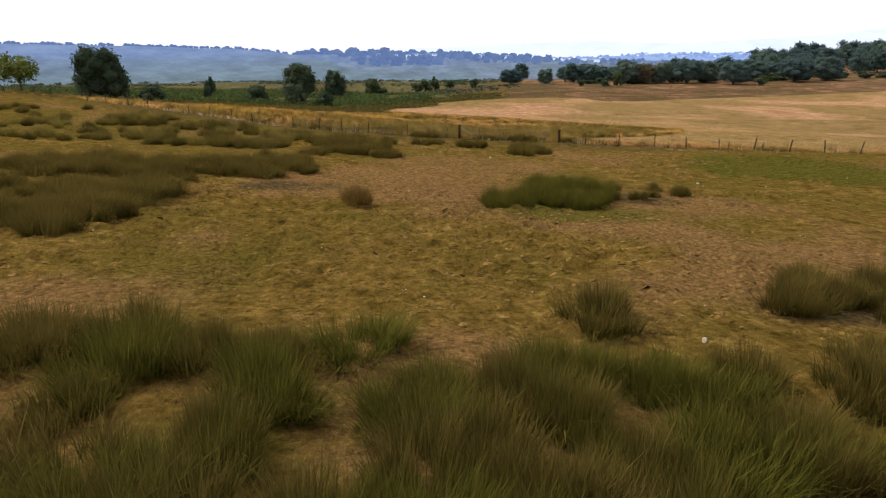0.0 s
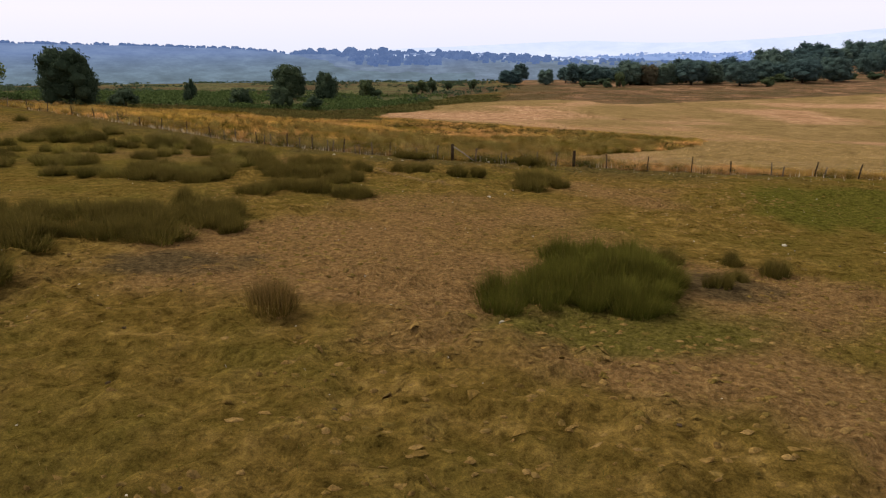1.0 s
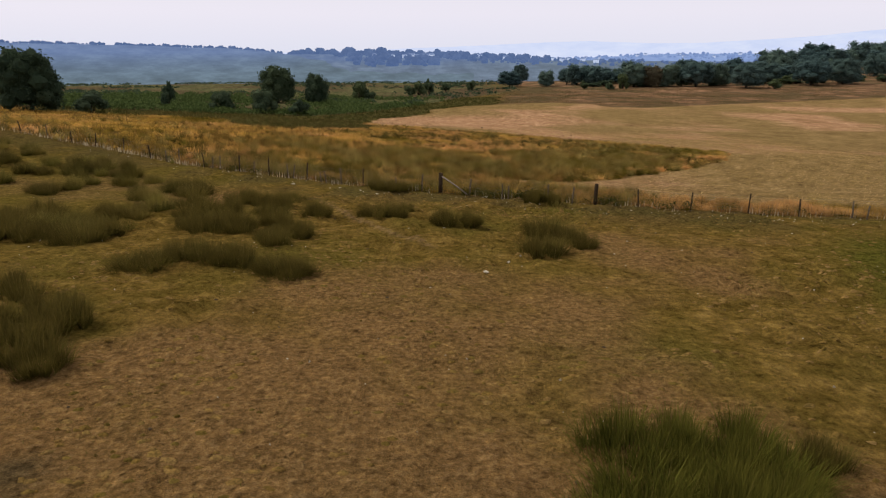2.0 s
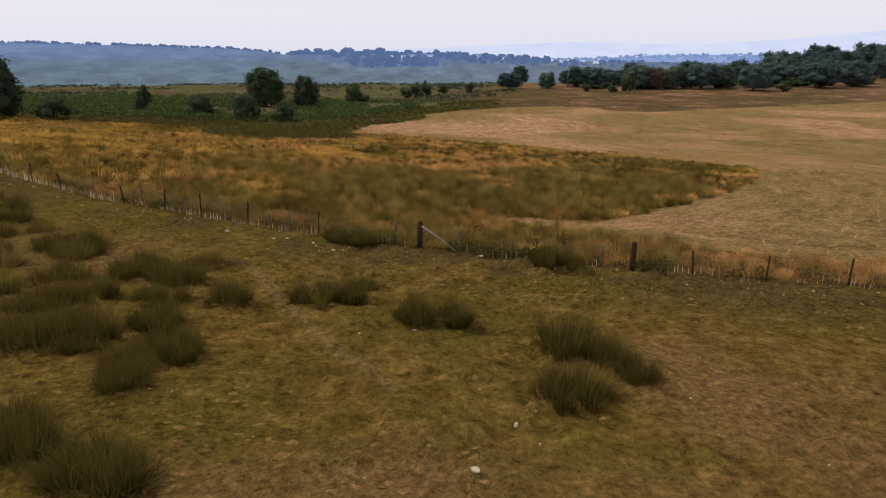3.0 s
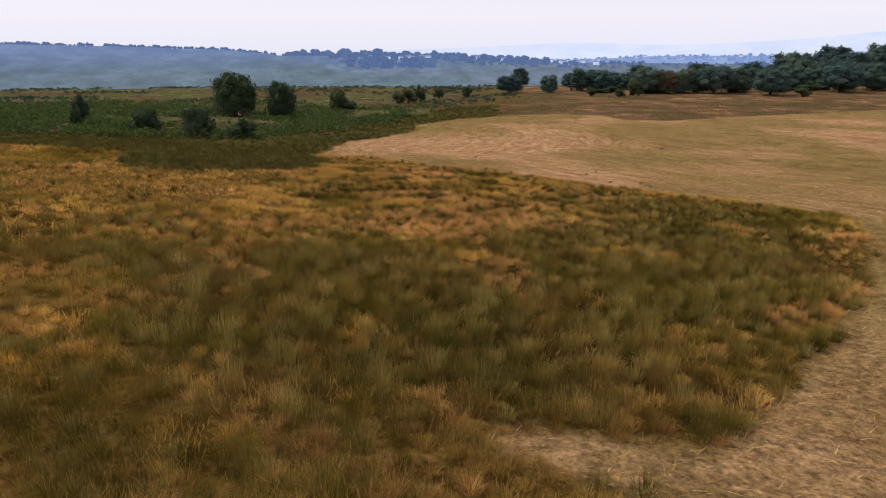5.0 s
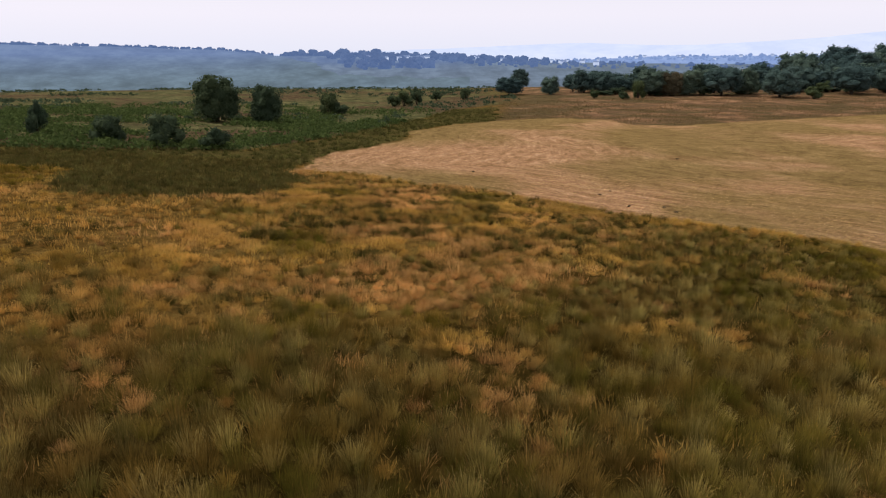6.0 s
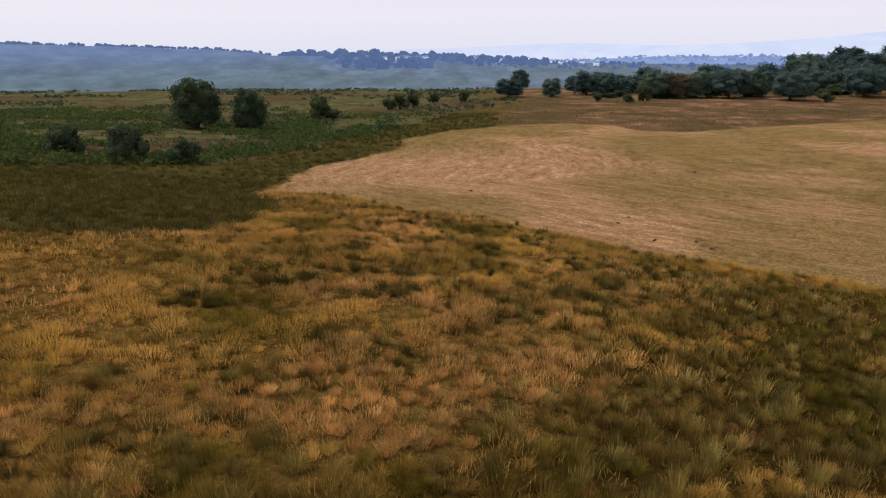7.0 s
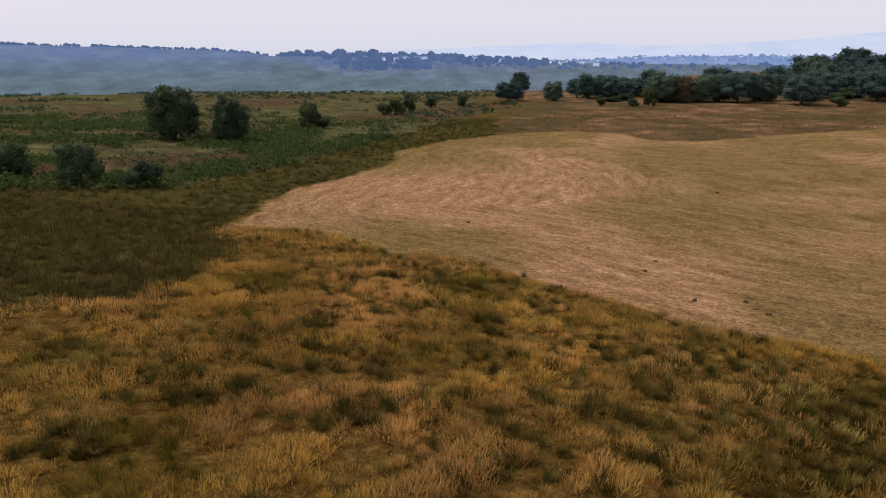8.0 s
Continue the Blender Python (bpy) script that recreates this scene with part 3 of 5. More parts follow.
def make_tree(name, leaves, seed, n, spray, bole=0.24, lobes=11, girth=0.035, low=0.30):
    """A tree one metre high and one metre wide, to be scaled: a tapered trunk with limbs, and a crown of leaf sprays."""
    np.random.seed(seed)
    random.seed(seed)
    lob = []
    for k in range(lobes):
        a, f = 2 * math.pi * k * 0.618 + random.uniform(-0.3, 0.3), (k + 0.5) / lobes
        zz = low + 0.12 + (0.86 - low - 0.12) * f
        out = 0.33 * math.sqrt(max(0.05, 1 - ((zz - 0.45) / 0.52) ** 2)) * random.uniform(0.75, 1.12)
        r = random.uniform(0.13, 0.20)
        lob.append((out * math.cos(a), out * math.sin(a), zz, r, r * random.uniform(0.85, 1.1)))
    body = [(0, 0, 0.52 + low * 0.4, 0.43, 0.42 - low * 0.3), (0.05, -0.03, max(0.28, low + 0.2), 0.43, 0.27)]
    root = new(name)
    bole_rows = [tube([(0, 0, -0.03, girth * 1.5), (0.005, 0, 0.06, girth * 1.05), (0.01, 0.01, bole, girth * 0.85), (0.0, 0.01, 0.5, girth * 0.55), (0.01, 0, 0.75, girth * 0.2)], 9)]
    trunk = part("trunk", joined(name + "_trunk", bole_rows, BARK), root, "dark bark trunk with spreading limbs")
    for x, y, z, r, _ in lob[:7]:
        b = bole + 0.25 * random.random() * (z - bole)
        part("limb", joined(name + "_limb", [tube([(0.008, 0.008, b, girth * 0.5), (x * 0.45, y * 0.45, b + (z - b) * 0.6, girth * 0.36), (x, y, z, girth * 0.14)], 6)], BARK), trunk)
    part("crown", crown_mesh(name + "_crown", lob + body, n, spray, leaves, 0.72 if low < 0.3 else 0.45), root)
    return root


def make_bush(name, leaves, seed, n, spray):
    """A bush one metre high and wide, leafy to the ground, on several stems."""
    np.random.seed(seed)
    random.seed(seed)
    lob = []
    for k in range(9):
        a = 2.4 * k
        rr = random.uniform(0.1, 0.3)
        z = random.uniform(0.22, 0.72) * (1 - rr * 0.7)
        lob.append((rr * math.cos(a), rr * math.sin(a), z, random.uniform(0.15, 0.23), random.uniform(0.18, 0.28)))
    root = new(name)
    for k, (x, y, z, _, _) in enumerate(lob[:6]):
        part("stem", joined(name + "_stem", [tube([(0.04 * math.cos(k), 0.04 * math.sin(k), -0.03, 0.022), (x * 0.5, y * 0.5, z * 0.5, 0.015), (x, y, z, 0.006)], 5)], BARK), root)
    part("foliage", crown_mesh(name + "_foliage", lob, n, spray, leaves), root)
    return root


USED = set()


def plant(proto, x, y, h, w, turn=None):
    """Set a tree, or a copy of it once it stands, at a place with its height and width."""
    m = Matrix.Translation((x, y, float(ground_z(x, y)) - 0.05)) @ Matrix.Rotation(random.uniform(0, 6.28) if turn is None else turn, 4, "Z") @ Matrix.Diagonal((w, w, h, 1))
    if proto.name not in USED:
        USED.add(proto.name)
        proto.matrix_basis = m
        return proto
    ob = copy_thing(proto, m)
    ob.matrix_basis = m
    return ob


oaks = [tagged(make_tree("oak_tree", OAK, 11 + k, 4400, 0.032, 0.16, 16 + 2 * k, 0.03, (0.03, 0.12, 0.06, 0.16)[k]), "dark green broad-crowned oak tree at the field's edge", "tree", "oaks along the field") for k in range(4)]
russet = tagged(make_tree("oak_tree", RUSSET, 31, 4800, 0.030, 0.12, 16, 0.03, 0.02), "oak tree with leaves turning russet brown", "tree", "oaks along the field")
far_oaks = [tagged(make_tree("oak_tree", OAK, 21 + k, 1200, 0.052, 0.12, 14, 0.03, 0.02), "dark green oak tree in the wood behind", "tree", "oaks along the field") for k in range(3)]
ashes = [tagged(make_tree("hedgerow_tree", HAW, 41 + k, 4600, 0.034, 0.12, 15, 0.03, 0.03), "dark green rounded tree standing in the bracken", "tree", "trees in the bracken") for k in range(2)]
lone = tagged(make_tree("oak_tree", HAW, 35, 7000, 0.028, 0.1, 26, 0.03, 0.02), "large dark rounded oak tree standing alone by the fence", "tree", "trees in the bracken")
pale = tagged(make_tree("young_tree", WILLOW, 51, 1500, 0.05, 0.3, 9, 0.02, 0.35), "light green open-crowned young tree on the slope", "tree", "trees in the bracken")
bushes = [tagged(make_bush("hawthorn_bush", HAW, 61 + k, 900, 0.052), "dark green hawthorn bush leafy to the ground", "bush", "bushes in the bracken") for k in range(3)]

random.seed(5)
plant(lone, -70, 135, 10.6, 11.2, 0.4)
plant(pale, -97, 152, 9.0, 9.5)
plant(ashes[0], -48.5, 216, 11.0, 11.5)
plant(ashes[1], -37.2, 216, 9.2, 8.2)
for k, (x, y, h, w) in enumerate([(-30.5, 161, 4.0, 5.6), (-37.4, 160, 6.2, 6.6), (-47, 163, 5.4, 6.2), (-60, 167, 6.6, 4.2), (-62, 139, 4.5, 7.0), (-30.6, 259, 8.6, 7.0), (-27, 258, 4.5, 6.0), (-13, 325, 7.2, 8.5), (-17, 320, 5.5, 7.0), (-8.4, 333, 8.5, 6.0), (-1.2, 362, 5.4, 6.0), (12, 366, 6.2, 6.0), (66, 352, 5.0, 5.5), (76.5, 345, 4.0, 6.0), (84, 350, 9.5, 7.5), (150, 335, 5.5, 7.5)]):
    plant(bushes[k % 3], x, y, h, w)
ROW = [(33, 389, 8.6, 15), (52, 384, 8.5, 10), (66, 402, 9.0, 12), (80, 406, 10.5, 15), (93, 364, 11.5, 16), (110, 363, 11, 15), (122, 358, 12.5, 18), (134, 364, 11.5, 14), (141, 345, 11.5, 17), (163, 374, 11.5, 16), (178, 358, 12.5, 19), (198, 366, 13, 19)]
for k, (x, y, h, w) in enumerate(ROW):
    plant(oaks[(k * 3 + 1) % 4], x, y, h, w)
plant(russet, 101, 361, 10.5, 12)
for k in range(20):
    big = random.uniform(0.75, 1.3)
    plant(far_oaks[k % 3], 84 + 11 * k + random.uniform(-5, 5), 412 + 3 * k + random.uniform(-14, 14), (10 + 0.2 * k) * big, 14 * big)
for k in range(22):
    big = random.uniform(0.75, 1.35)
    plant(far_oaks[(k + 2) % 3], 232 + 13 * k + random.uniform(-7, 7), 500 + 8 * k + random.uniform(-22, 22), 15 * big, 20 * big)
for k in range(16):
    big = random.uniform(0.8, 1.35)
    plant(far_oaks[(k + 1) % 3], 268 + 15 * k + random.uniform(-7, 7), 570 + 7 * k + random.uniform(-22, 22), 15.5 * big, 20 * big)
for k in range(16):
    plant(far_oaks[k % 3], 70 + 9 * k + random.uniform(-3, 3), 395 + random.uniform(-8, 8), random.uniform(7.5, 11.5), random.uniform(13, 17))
plant(oaks[2], 50, 500, 12, 13)
for k in range(18):
    plant(bushes[(k + 1) % 3], 72 + 7.5 * k + random.uniform(-2.5, 2.5), 366 + random.uniform(-4, 8), random.uniform(2.6, 4.6), random.uniform(7, 11))
for k in range(24):
    plant(bushes[k % 3], 84 + 8 * k + random.uniform(-3, 3), 385 + random.uniform(-8, 12), random.uniform(3.5, 6), random.uniform(8, 12))


# ---- bracken and heath scrub ----
def mounds(name, x, y, r, h, per, spray, material):
    """Low leafy mounds, joined: bracken stands and gorse."""
    n = len(x)
    k = np.repeat(np.arange(n), per)
    a, f = np.random.uniform(0, 2 * np.pi, n * per), np.sqrt(np.random.rand(n * per))
    px, py = x[k] + np.cos(a) * f * r[k], y[k] + np.sin(a) * f * r[k]
    pz = ground_z(px, py) + h[k] * np.sqrt(np.clip(1.02 - f * f, 0, 1)) * np.random.uniform(0.55, 1.0, n * per)
    V, l, s = cards(np.c_[px, py, pz], spray)
    return new(name, mesh_of(name, V, l, s, material, flat=True))


np.random.seed(3)
bx, by = np.random.uniform(-120, 0, 9000), np.random.uniform(148, 300, 9000)
bz = zones(bx, by)
keep = (bz["heath"] > 0.5) & (bz["band"] < 0.3) & (np.random.rand(9000) < smooth(0.42, 0.56, fbm(bx, by, 16, 81)) * (1 - 0.8 * smooth(215, 290, by)) + 0.05)
keep |= (bz["heath"] > 0.4) & (inside(bx, by, DARKBAND) > -9) & (by < 240)
bx, by = bx[keep], by[keep]
n = len(bx)
tagged(mounds("bracken", bx, by, np.random.uniform(0.8, 1.9, n), np.random.uniform(0.6, 1.3, n), 15, 0.46, FERN), "green bracken covering the slope below the heath", "bracken", "", "stuff")
hx, hy = np.random.uniform(-330, 60, 5200), np.random.uniform(215, 620, 5200)
hz = zones(hx, hy)
keep = (hz["heath"] > 0.5) & (np.random.rand(5200) < smooth(0.42, 0.6, fbm(hx, hy, 40, 83)))
hx, hy = hx[keep], hy[keep]
n = len(hx)
tagged(mounds("gorse", hx, hy, np.random.uniform(0.9, 2.2, n), np.random.uniform(0.7, 1.6, n), 11, 0.8, HAW), "scattered dark gorse and heather clumps on the heath", "gorse", "", "stuff")


# ---- rough grass, rush beds and stubble beyond the fence ----
STRAWS = [(0.636, 0.390, 0.102), (0.721, 0.468, 0.145), (0.530, 0.304, 0.073), (0.636, 0.359, 0.083), (0.604, 0.400, 0.121)]
GOLD = [(0.604, 0.352, 0.073), (0.530, 0.297, 0.060), (0.647, 0.403, 0.106)]
PINK = [(0.683, 0.372, 0.132), (0.588, 0.306, 0.106), (0.756, 0.449, 0.174)]
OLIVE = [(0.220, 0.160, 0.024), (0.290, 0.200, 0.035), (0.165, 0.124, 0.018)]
RUSHES = [(0.120, 0.101, 0.017), (0.088, 0.080, 0.013), (0.156, 0.123, 0.024), (0.064, 0.064, 0.010), (0.180, 0.126, 0.027)]
PALERUSH = [(0.273, 0.205, 0.068), (0.347, 0.260, 0.090), (0.200, 0.150, 0.045)]
BROWNRUSH = [(0.150, 0.098, 0.022), (0.110, 0.076, 0.017), (0.200, 0.135, 0.034)]


def scatter(n, x0, x1, y0, y1, density):
    """n tries in a box, kept by a density of zones."""
    x, y = np.random.uniform(x0, x1, n), np.random.uniform(y0, y1, n)
    k = np.random.rand(n) < density(x, y, zones(x, y))
    return x[k], y[k]


def combine(sets):
    V, L, S, C, base = [], [], [], [], 0
    for v, l, s, c in sets:
        V.append(v.reshape(-1, 3)), L.append(np.asarray(l).ravel() + base), S.append(s), C.append(c.reshape(-1, 3))
        base += v.size // 3
    return np.concatenate(V), np.concatenate(L), np.concatenate(S), np.concatenate(C)


def mound(x, y):
    """The tussocky lumps of the rough grass."""
    return fbm(x, y, 1.5, 97, 2)


def wet(x, y):
    """Damp drifts across the near part of the rough field, where rushes crowd out the straw."""
    return (0.35 + 0.65 * smooth(-11, -4, x)) * smooth(69, 76, y) * (1 - smooth(82, 91, y)) * smooth(0.34, 0.52, fbm(x, y, 6, 115, 3))


def rushy(x, y, z):
    """How far rushes take over from grass: full in the bed, in drifts elsewhere."""
    fringe = smooth(10, 15, x) * smooth(99, 94, y) * smooth(3.4, 1.2, -inside(x, y, MOWN) + 2 * (fbm(x, y, 3, 119) - 0.5))
    return np.clip((1 - 0.9 * fringe) * z["rush"] * smooth(0.26, 0.42, fbm(x, y, 3, 103)) + wet(x, y) + 0.45 * smooth(0.52, 0.62, fbm(x, y, 5.0, 101, 3)) + 0.6 * smooth(0.46, 0.58, fbm(x, y, 3.5, 121, 3)) * smooth(77, 70, y) * smooth(6, -2, x), 0, 1)


def open_field(z):
    return z["wild"] * (1 - z["mown"]) * (1 - z["heath"]) * (1 - z["scrub"]) * (1 - z["band"]) ** 2


def sward(x, y):
    """Colours of the dry grass, in drifts some metres wide: gold, straw, pink straw and olive."""
    m = len(x)
    tone = fbm(x, y, 8, 95, 3) + 0.10 * (fbm(x, y, 1.5, 96, 1) - 0.5) + 0.12 * smooth(1, -10, x) + np.random.normal(0, 0.03, m)
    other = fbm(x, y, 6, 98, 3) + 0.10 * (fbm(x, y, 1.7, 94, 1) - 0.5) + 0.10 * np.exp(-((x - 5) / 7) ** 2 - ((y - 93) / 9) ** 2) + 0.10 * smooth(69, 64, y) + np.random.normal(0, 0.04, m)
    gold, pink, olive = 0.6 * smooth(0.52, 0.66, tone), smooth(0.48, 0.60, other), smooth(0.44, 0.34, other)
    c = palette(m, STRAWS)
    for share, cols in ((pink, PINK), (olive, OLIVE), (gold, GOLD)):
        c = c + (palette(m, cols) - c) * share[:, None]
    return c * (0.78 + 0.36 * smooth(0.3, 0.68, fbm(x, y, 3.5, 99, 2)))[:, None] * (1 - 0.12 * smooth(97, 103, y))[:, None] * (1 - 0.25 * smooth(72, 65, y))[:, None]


def tussocks(x, y, r, h, per, wide, col, tip, flop=1.0, arcs=0):
    """Many joined tussocks: fine stems that fan out from each root, each with the colours given for its tussock; arcs: bending outer stems."""
    n = len(x)
    out = []
    for count, bent in ((per, False), (arcs, True)):
        if not count:
            continue
        k = np.repeat(np.arange(n), count)
        m = n * count
        a, f = np.random.uniform(0, 6.283, m), np.sqrt(np.random.rand(m))
        f = np.maximum(f, 0.55) if bent else f
        px, py = x[k] + np.cos(a) * f * r[k] * 0.45, y[k] + np.sin(a) * f * r[k] * 0.45
        lean = 0.06 + flop * f * np.random.uniform(0.35, 1.1, m)
        high = h[k] * np.random.uniform(0.55, 1.08, m) * (1.12 - 0.25 * f)
        c = col[k] * np.random.uniform(0.86, 1.14, (m, 1))
        t = tip[k] * np.random.uniform(0.8, 1.2, (m, 1))
        if bent:
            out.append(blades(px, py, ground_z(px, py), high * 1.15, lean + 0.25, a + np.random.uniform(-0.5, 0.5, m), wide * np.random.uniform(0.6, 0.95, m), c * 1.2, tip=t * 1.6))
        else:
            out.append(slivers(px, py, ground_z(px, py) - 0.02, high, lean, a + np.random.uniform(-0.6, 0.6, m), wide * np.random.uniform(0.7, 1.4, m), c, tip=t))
    return combine(out)


def grid_spots(x0, x1, y0, y1, d):
    """Spots about d apart, uneven."""
    a, b = np.meshgrid(np.arange(x0, x1, d), np.arange(y0, y1, d))
    a = a + (np.arange(a.shape[0]) % 2 * d / 2)[:, None]
    return a.ravel() + np.random.uniform(-0.42, 0.42, a.size) * d, b.ravel() + np.random.uniform(-0.42, 0.42, a.size) * d


np.random.seed(11)
sets, rush_sets = [], []
# tussocks of grass and of rush: x and y limits, spacing, stems, stem width, arcs, share kept of the grass ones
for x0, x1, y0, y1, d, per, wide, arcs, share in ((-17, 24, 52, 71, 0.62, 145, 0.009, 8, 0.8), (-17, 24, 71, 97, 0.76, 200, 0.011, 12, 0.85), (-14, 38, 97, 122, 0.78, 120, 0.016, 4, 0.42), (-48, -14, 97, 142, 1.1, 85, 0.026, 0, 0.7), (-14, 24, 122, 146, 1.0, 60, 0.034, 0, 0.5), (-60, -17, 60, 97, 1.1, 100, 0.022, 0, 0.9), (24, 75, 50, 97, 0.9, 60, 0.02, 0, 0.7)):
    x, y = grid_spots(x0, x1, y0, y1, d)
    z = zones(x, y)
    live = np.random.rand(len(x)) < open_field(z) * 1.02
    wetness = rushy(x, y, z)
    is_rush = np.random.rand(len(x)) < 0.06 + 0.88 * wetness
    keep = live & (is_rush | (np.random.rand(len(x)) < share))
    x, y, is_rush, wetness = x[keep], y[keep], is_rush[keep], wetness[keep]
    for rushes in (False, True):
        sel = is_rush == rushes
        a, b = x[sel], y[sel]
        m = len(a)
        if not m:
            continue
        tone = np.clip(np.random.lognormal(0, 0.24, m), 0.55, 1.5 if rushes else 1.2)[:, None]
        if rushes:
            drift = fbm(a, b, 4, 117, 2) + np.random.normal(0, 0.11, m)
            col = np.where((drift > 0.53)[:, None], palette(m, BROWNRUSH), palette(m, RUSHES[:4]))
            tip = np.where((np.random.rand(m) < 0.42)[:, None], palette(m, PALERUSH) * 1.25, 0.75 * col + 0.22 * sward(a, b))
            size = np.random.uniform(0.75, 1.35, m) * (0.8 + 0.35 * smooth(96, 88, b))
            rush_sets.append(tussocks(a, b, 0.55 * size, 0.66 * size, per, wide, col * tone * 0.93, tip * tone * 1.08, 0.68, arcs))
        else:
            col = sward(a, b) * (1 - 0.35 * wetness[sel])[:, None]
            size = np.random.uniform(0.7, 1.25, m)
            # Each stem runs from darker at the foot to lighter at the tip.
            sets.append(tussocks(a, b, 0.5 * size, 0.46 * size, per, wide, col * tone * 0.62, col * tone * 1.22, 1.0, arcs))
# finer grass between the tussocks
for n, x0, x1, y0, y1, wide in ((150000, -17, 24, 53, 97, 0.014), (270000, -14, 38, 97, 130, 0.020), (120000, -46, 32, 118, 146, 0.034), (80000, -78, -14, 60, 142, 0.05), (50000, 8, 75, 50, 60, 0.02)):
    x, y = scatter(n, x0, x1, y0, y1, lambda a, b, z: open_field(z) * (1 - 0.8 * rushy(a, b, z)) * (0.25 + 0.75 * smooth(0.34, 0.55, mound(a, b))))
    m = len(x)
    heap = mound(x, y)
    clump = smooth(0.3, 0.68, heap)
    away = np.arctan2(heap - mound(x, y + 0.2), heap - mound(x + 0.2, y))
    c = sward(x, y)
    # The same darker foot and lighter tip as on the tussocks.
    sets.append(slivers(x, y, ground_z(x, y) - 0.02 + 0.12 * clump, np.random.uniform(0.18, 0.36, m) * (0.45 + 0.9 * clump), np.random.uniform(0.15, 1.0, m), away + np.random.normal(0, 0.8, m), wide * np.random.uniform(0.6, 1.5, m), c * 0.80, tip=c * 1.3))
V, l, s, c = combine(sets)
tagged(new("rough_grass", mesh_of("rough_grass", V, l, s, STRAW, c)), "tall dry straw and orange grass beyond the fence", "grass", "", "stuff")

np.random.seed(13)


def clumps(x, y, r, h, per, wide, cols, tips):
    """Tussocks with one colour each, out of the given ones."""
    n = len(x)
    tone = np.clip(np.random.lognormal(0, 0.28, n), 0.5, 1.8)[:, None]
    rush_sets.append(tussocks(x, y, r, h, per, wide, palette(n, cols) * tone, palette(n, tips) * tone, 0.95))


x, y = scatter(17000, -78, 26, 112, 300, lambda a, b, z: z["band"] * (0.35 + 0.65 * smooth(0.36, 0.56, fbm(a, b, 6, 107))))
m = len(x)
clumps(x, y, np.random.uniform(0.5, 1.3, m), np.random.uniform(0.35, 0.8, m), 24, 0.08, [(0.070, 0.070, 0.020), (0.090, 0.088, 0.026), (0.125, 0.105, 0.038), (0.056, 0.062, 0.017)], [(0.13, 0.120, 0.038), (0.17, 0.145, 0.055), (0.095, 0.095, 0.026)])
x, y = scatter(5600, -56, -8, 110, 150, lambda a, b, z: z["band"])
m = len(x)
clumps(x, y, np.random.uniform(0.45, 1.1, m), np.random.uniform(0.3, 0.65, m), 22, 0.07, [(0.066, 0.060, 0.016), (0.092, 0.078, 0.022), (0.13, 0.096, 0.032), (0.056, 0.056, 0.013)], [(0.12, 0.10, 0.03), (0.17, 0.13, 0.045)])
# darker clumps here and there in the straw
DARK = [(0.070, 0.060, 0.014), (0.095, 0.082, 0.018), (0.055, 0.054, 0.011), (0.12, 0.085, 0.024)]
for cx, cy, cr, n in ((-6.1, 124, 2.5, 16), (0.7, 107.9, 2.2, 18), (-2.7, 114.7, 3.4, 34), (-5.1, 108.7, 2.6, 26), (-2.4, 115.4, 1.6, 10), (4.1, 108.6, 1.2, 7), (11, 109.2, 1.3, 8), (16.5, 113.9, 1.3, 8), (14.3, 110.6, 1.1, 6), (-8.1, 104.8, 1.6, 9), (7.2, 119.5, 1.0, 5), (2.2, 113.0, 1.5, 7), (-12.5, 112.0, 1.3, 6), (8.0, 104.5, 1.7, 9), (-1.0, 101.0, 2.0, 10)):
    a, f = np.random.uniform(0, 6.28, n), np.sqrt(np.random.rand(n))
    clumps(cx + cr * f * np.cos(a), cy + cr * f * np.sin(a), np.random.uniform(0.4, 0.85, n), np.random.uniform(0.45, 0.75, n), 110, 0.03, DARK, [(0.13, 0.095, 0.03), (0.10, 0.08, 0.024)])
x, y = scatter(760, -20, 24, 88, 132, lambda a, b, z: z["thatch"] * (1 - z["band"]) * (1 - 0.6 * z["rush"]) * smooth(0.42, 0.58, fbm(a, b, 9, 113, 2)))
m = len(x)
clumps(x, y, np.random.uniform(0.35, 0.8, m), np.random.uniform(0.4, 0.7, m), 110, 0.028, DARK, [(0.15, 0.105, 0.034), (0.11, 0.085, 0.026)])
# rank growth along the fence, thick in two stretches
x, y = scatter(12000, -22, 26, 50, 72, lambda a, b, z: np.exp(-((beyond_fence(a, b) - 0.7) / 0.7) ** 2) * (0.06 + 0.7 * np.exp(-((a + 2.2) / 1.5) ** 2) + 0.75 * np.exp(-((a - 6.2) / 1.6) ** 2) + 0.3 * np.exp(-((a - 2.5) / 1.5) ** 2)))
m = len(x)
clumps(x, y, np.random.uniform(0.35, 0.8, m), np.random.uniform(0.4, 0.85, m), 90, 0.013, RUSHES[:4], [(0.19, 0.155, 0.05), (0.12, 0.105, 0.03)])
V, l, s, c = combine(rush_sets)
tagged(new("rush_bed", mesh_of("rush_bed", V, l, s, RUSH, c)), "dense olive green rush tussocks in the rough field", "rushes", "", "stuff")

np.random.seed(17)
sets = []
x, y = scatter(60000, 4, 60, 56, 150, lambda a, b, z: z["mown"])
m = len(x)
sets.append(slivers(x, y, ground_z(x, y) + 0.012, np.random.uniform(0.15, 0.5, m), np.random.uniform(1.05, 1.45, m), np.random.normal(-0.64, 0.9, m), np.random.uniform(0.015, 0.04, m), palette(m, [(0.55, 0.36, 0.15), (0.66, 0.47, 0.23), (0.42, 0.27, 0.09), (0.30, 0.22, 0.06)])))
V, l, s, c = combine(sets)
tagged(new("cut_straw", mesh_of("cut_straw", V, l, s, STRAW, c)), "pale cut straw lying on the mown field", "straw", "", "stuff")

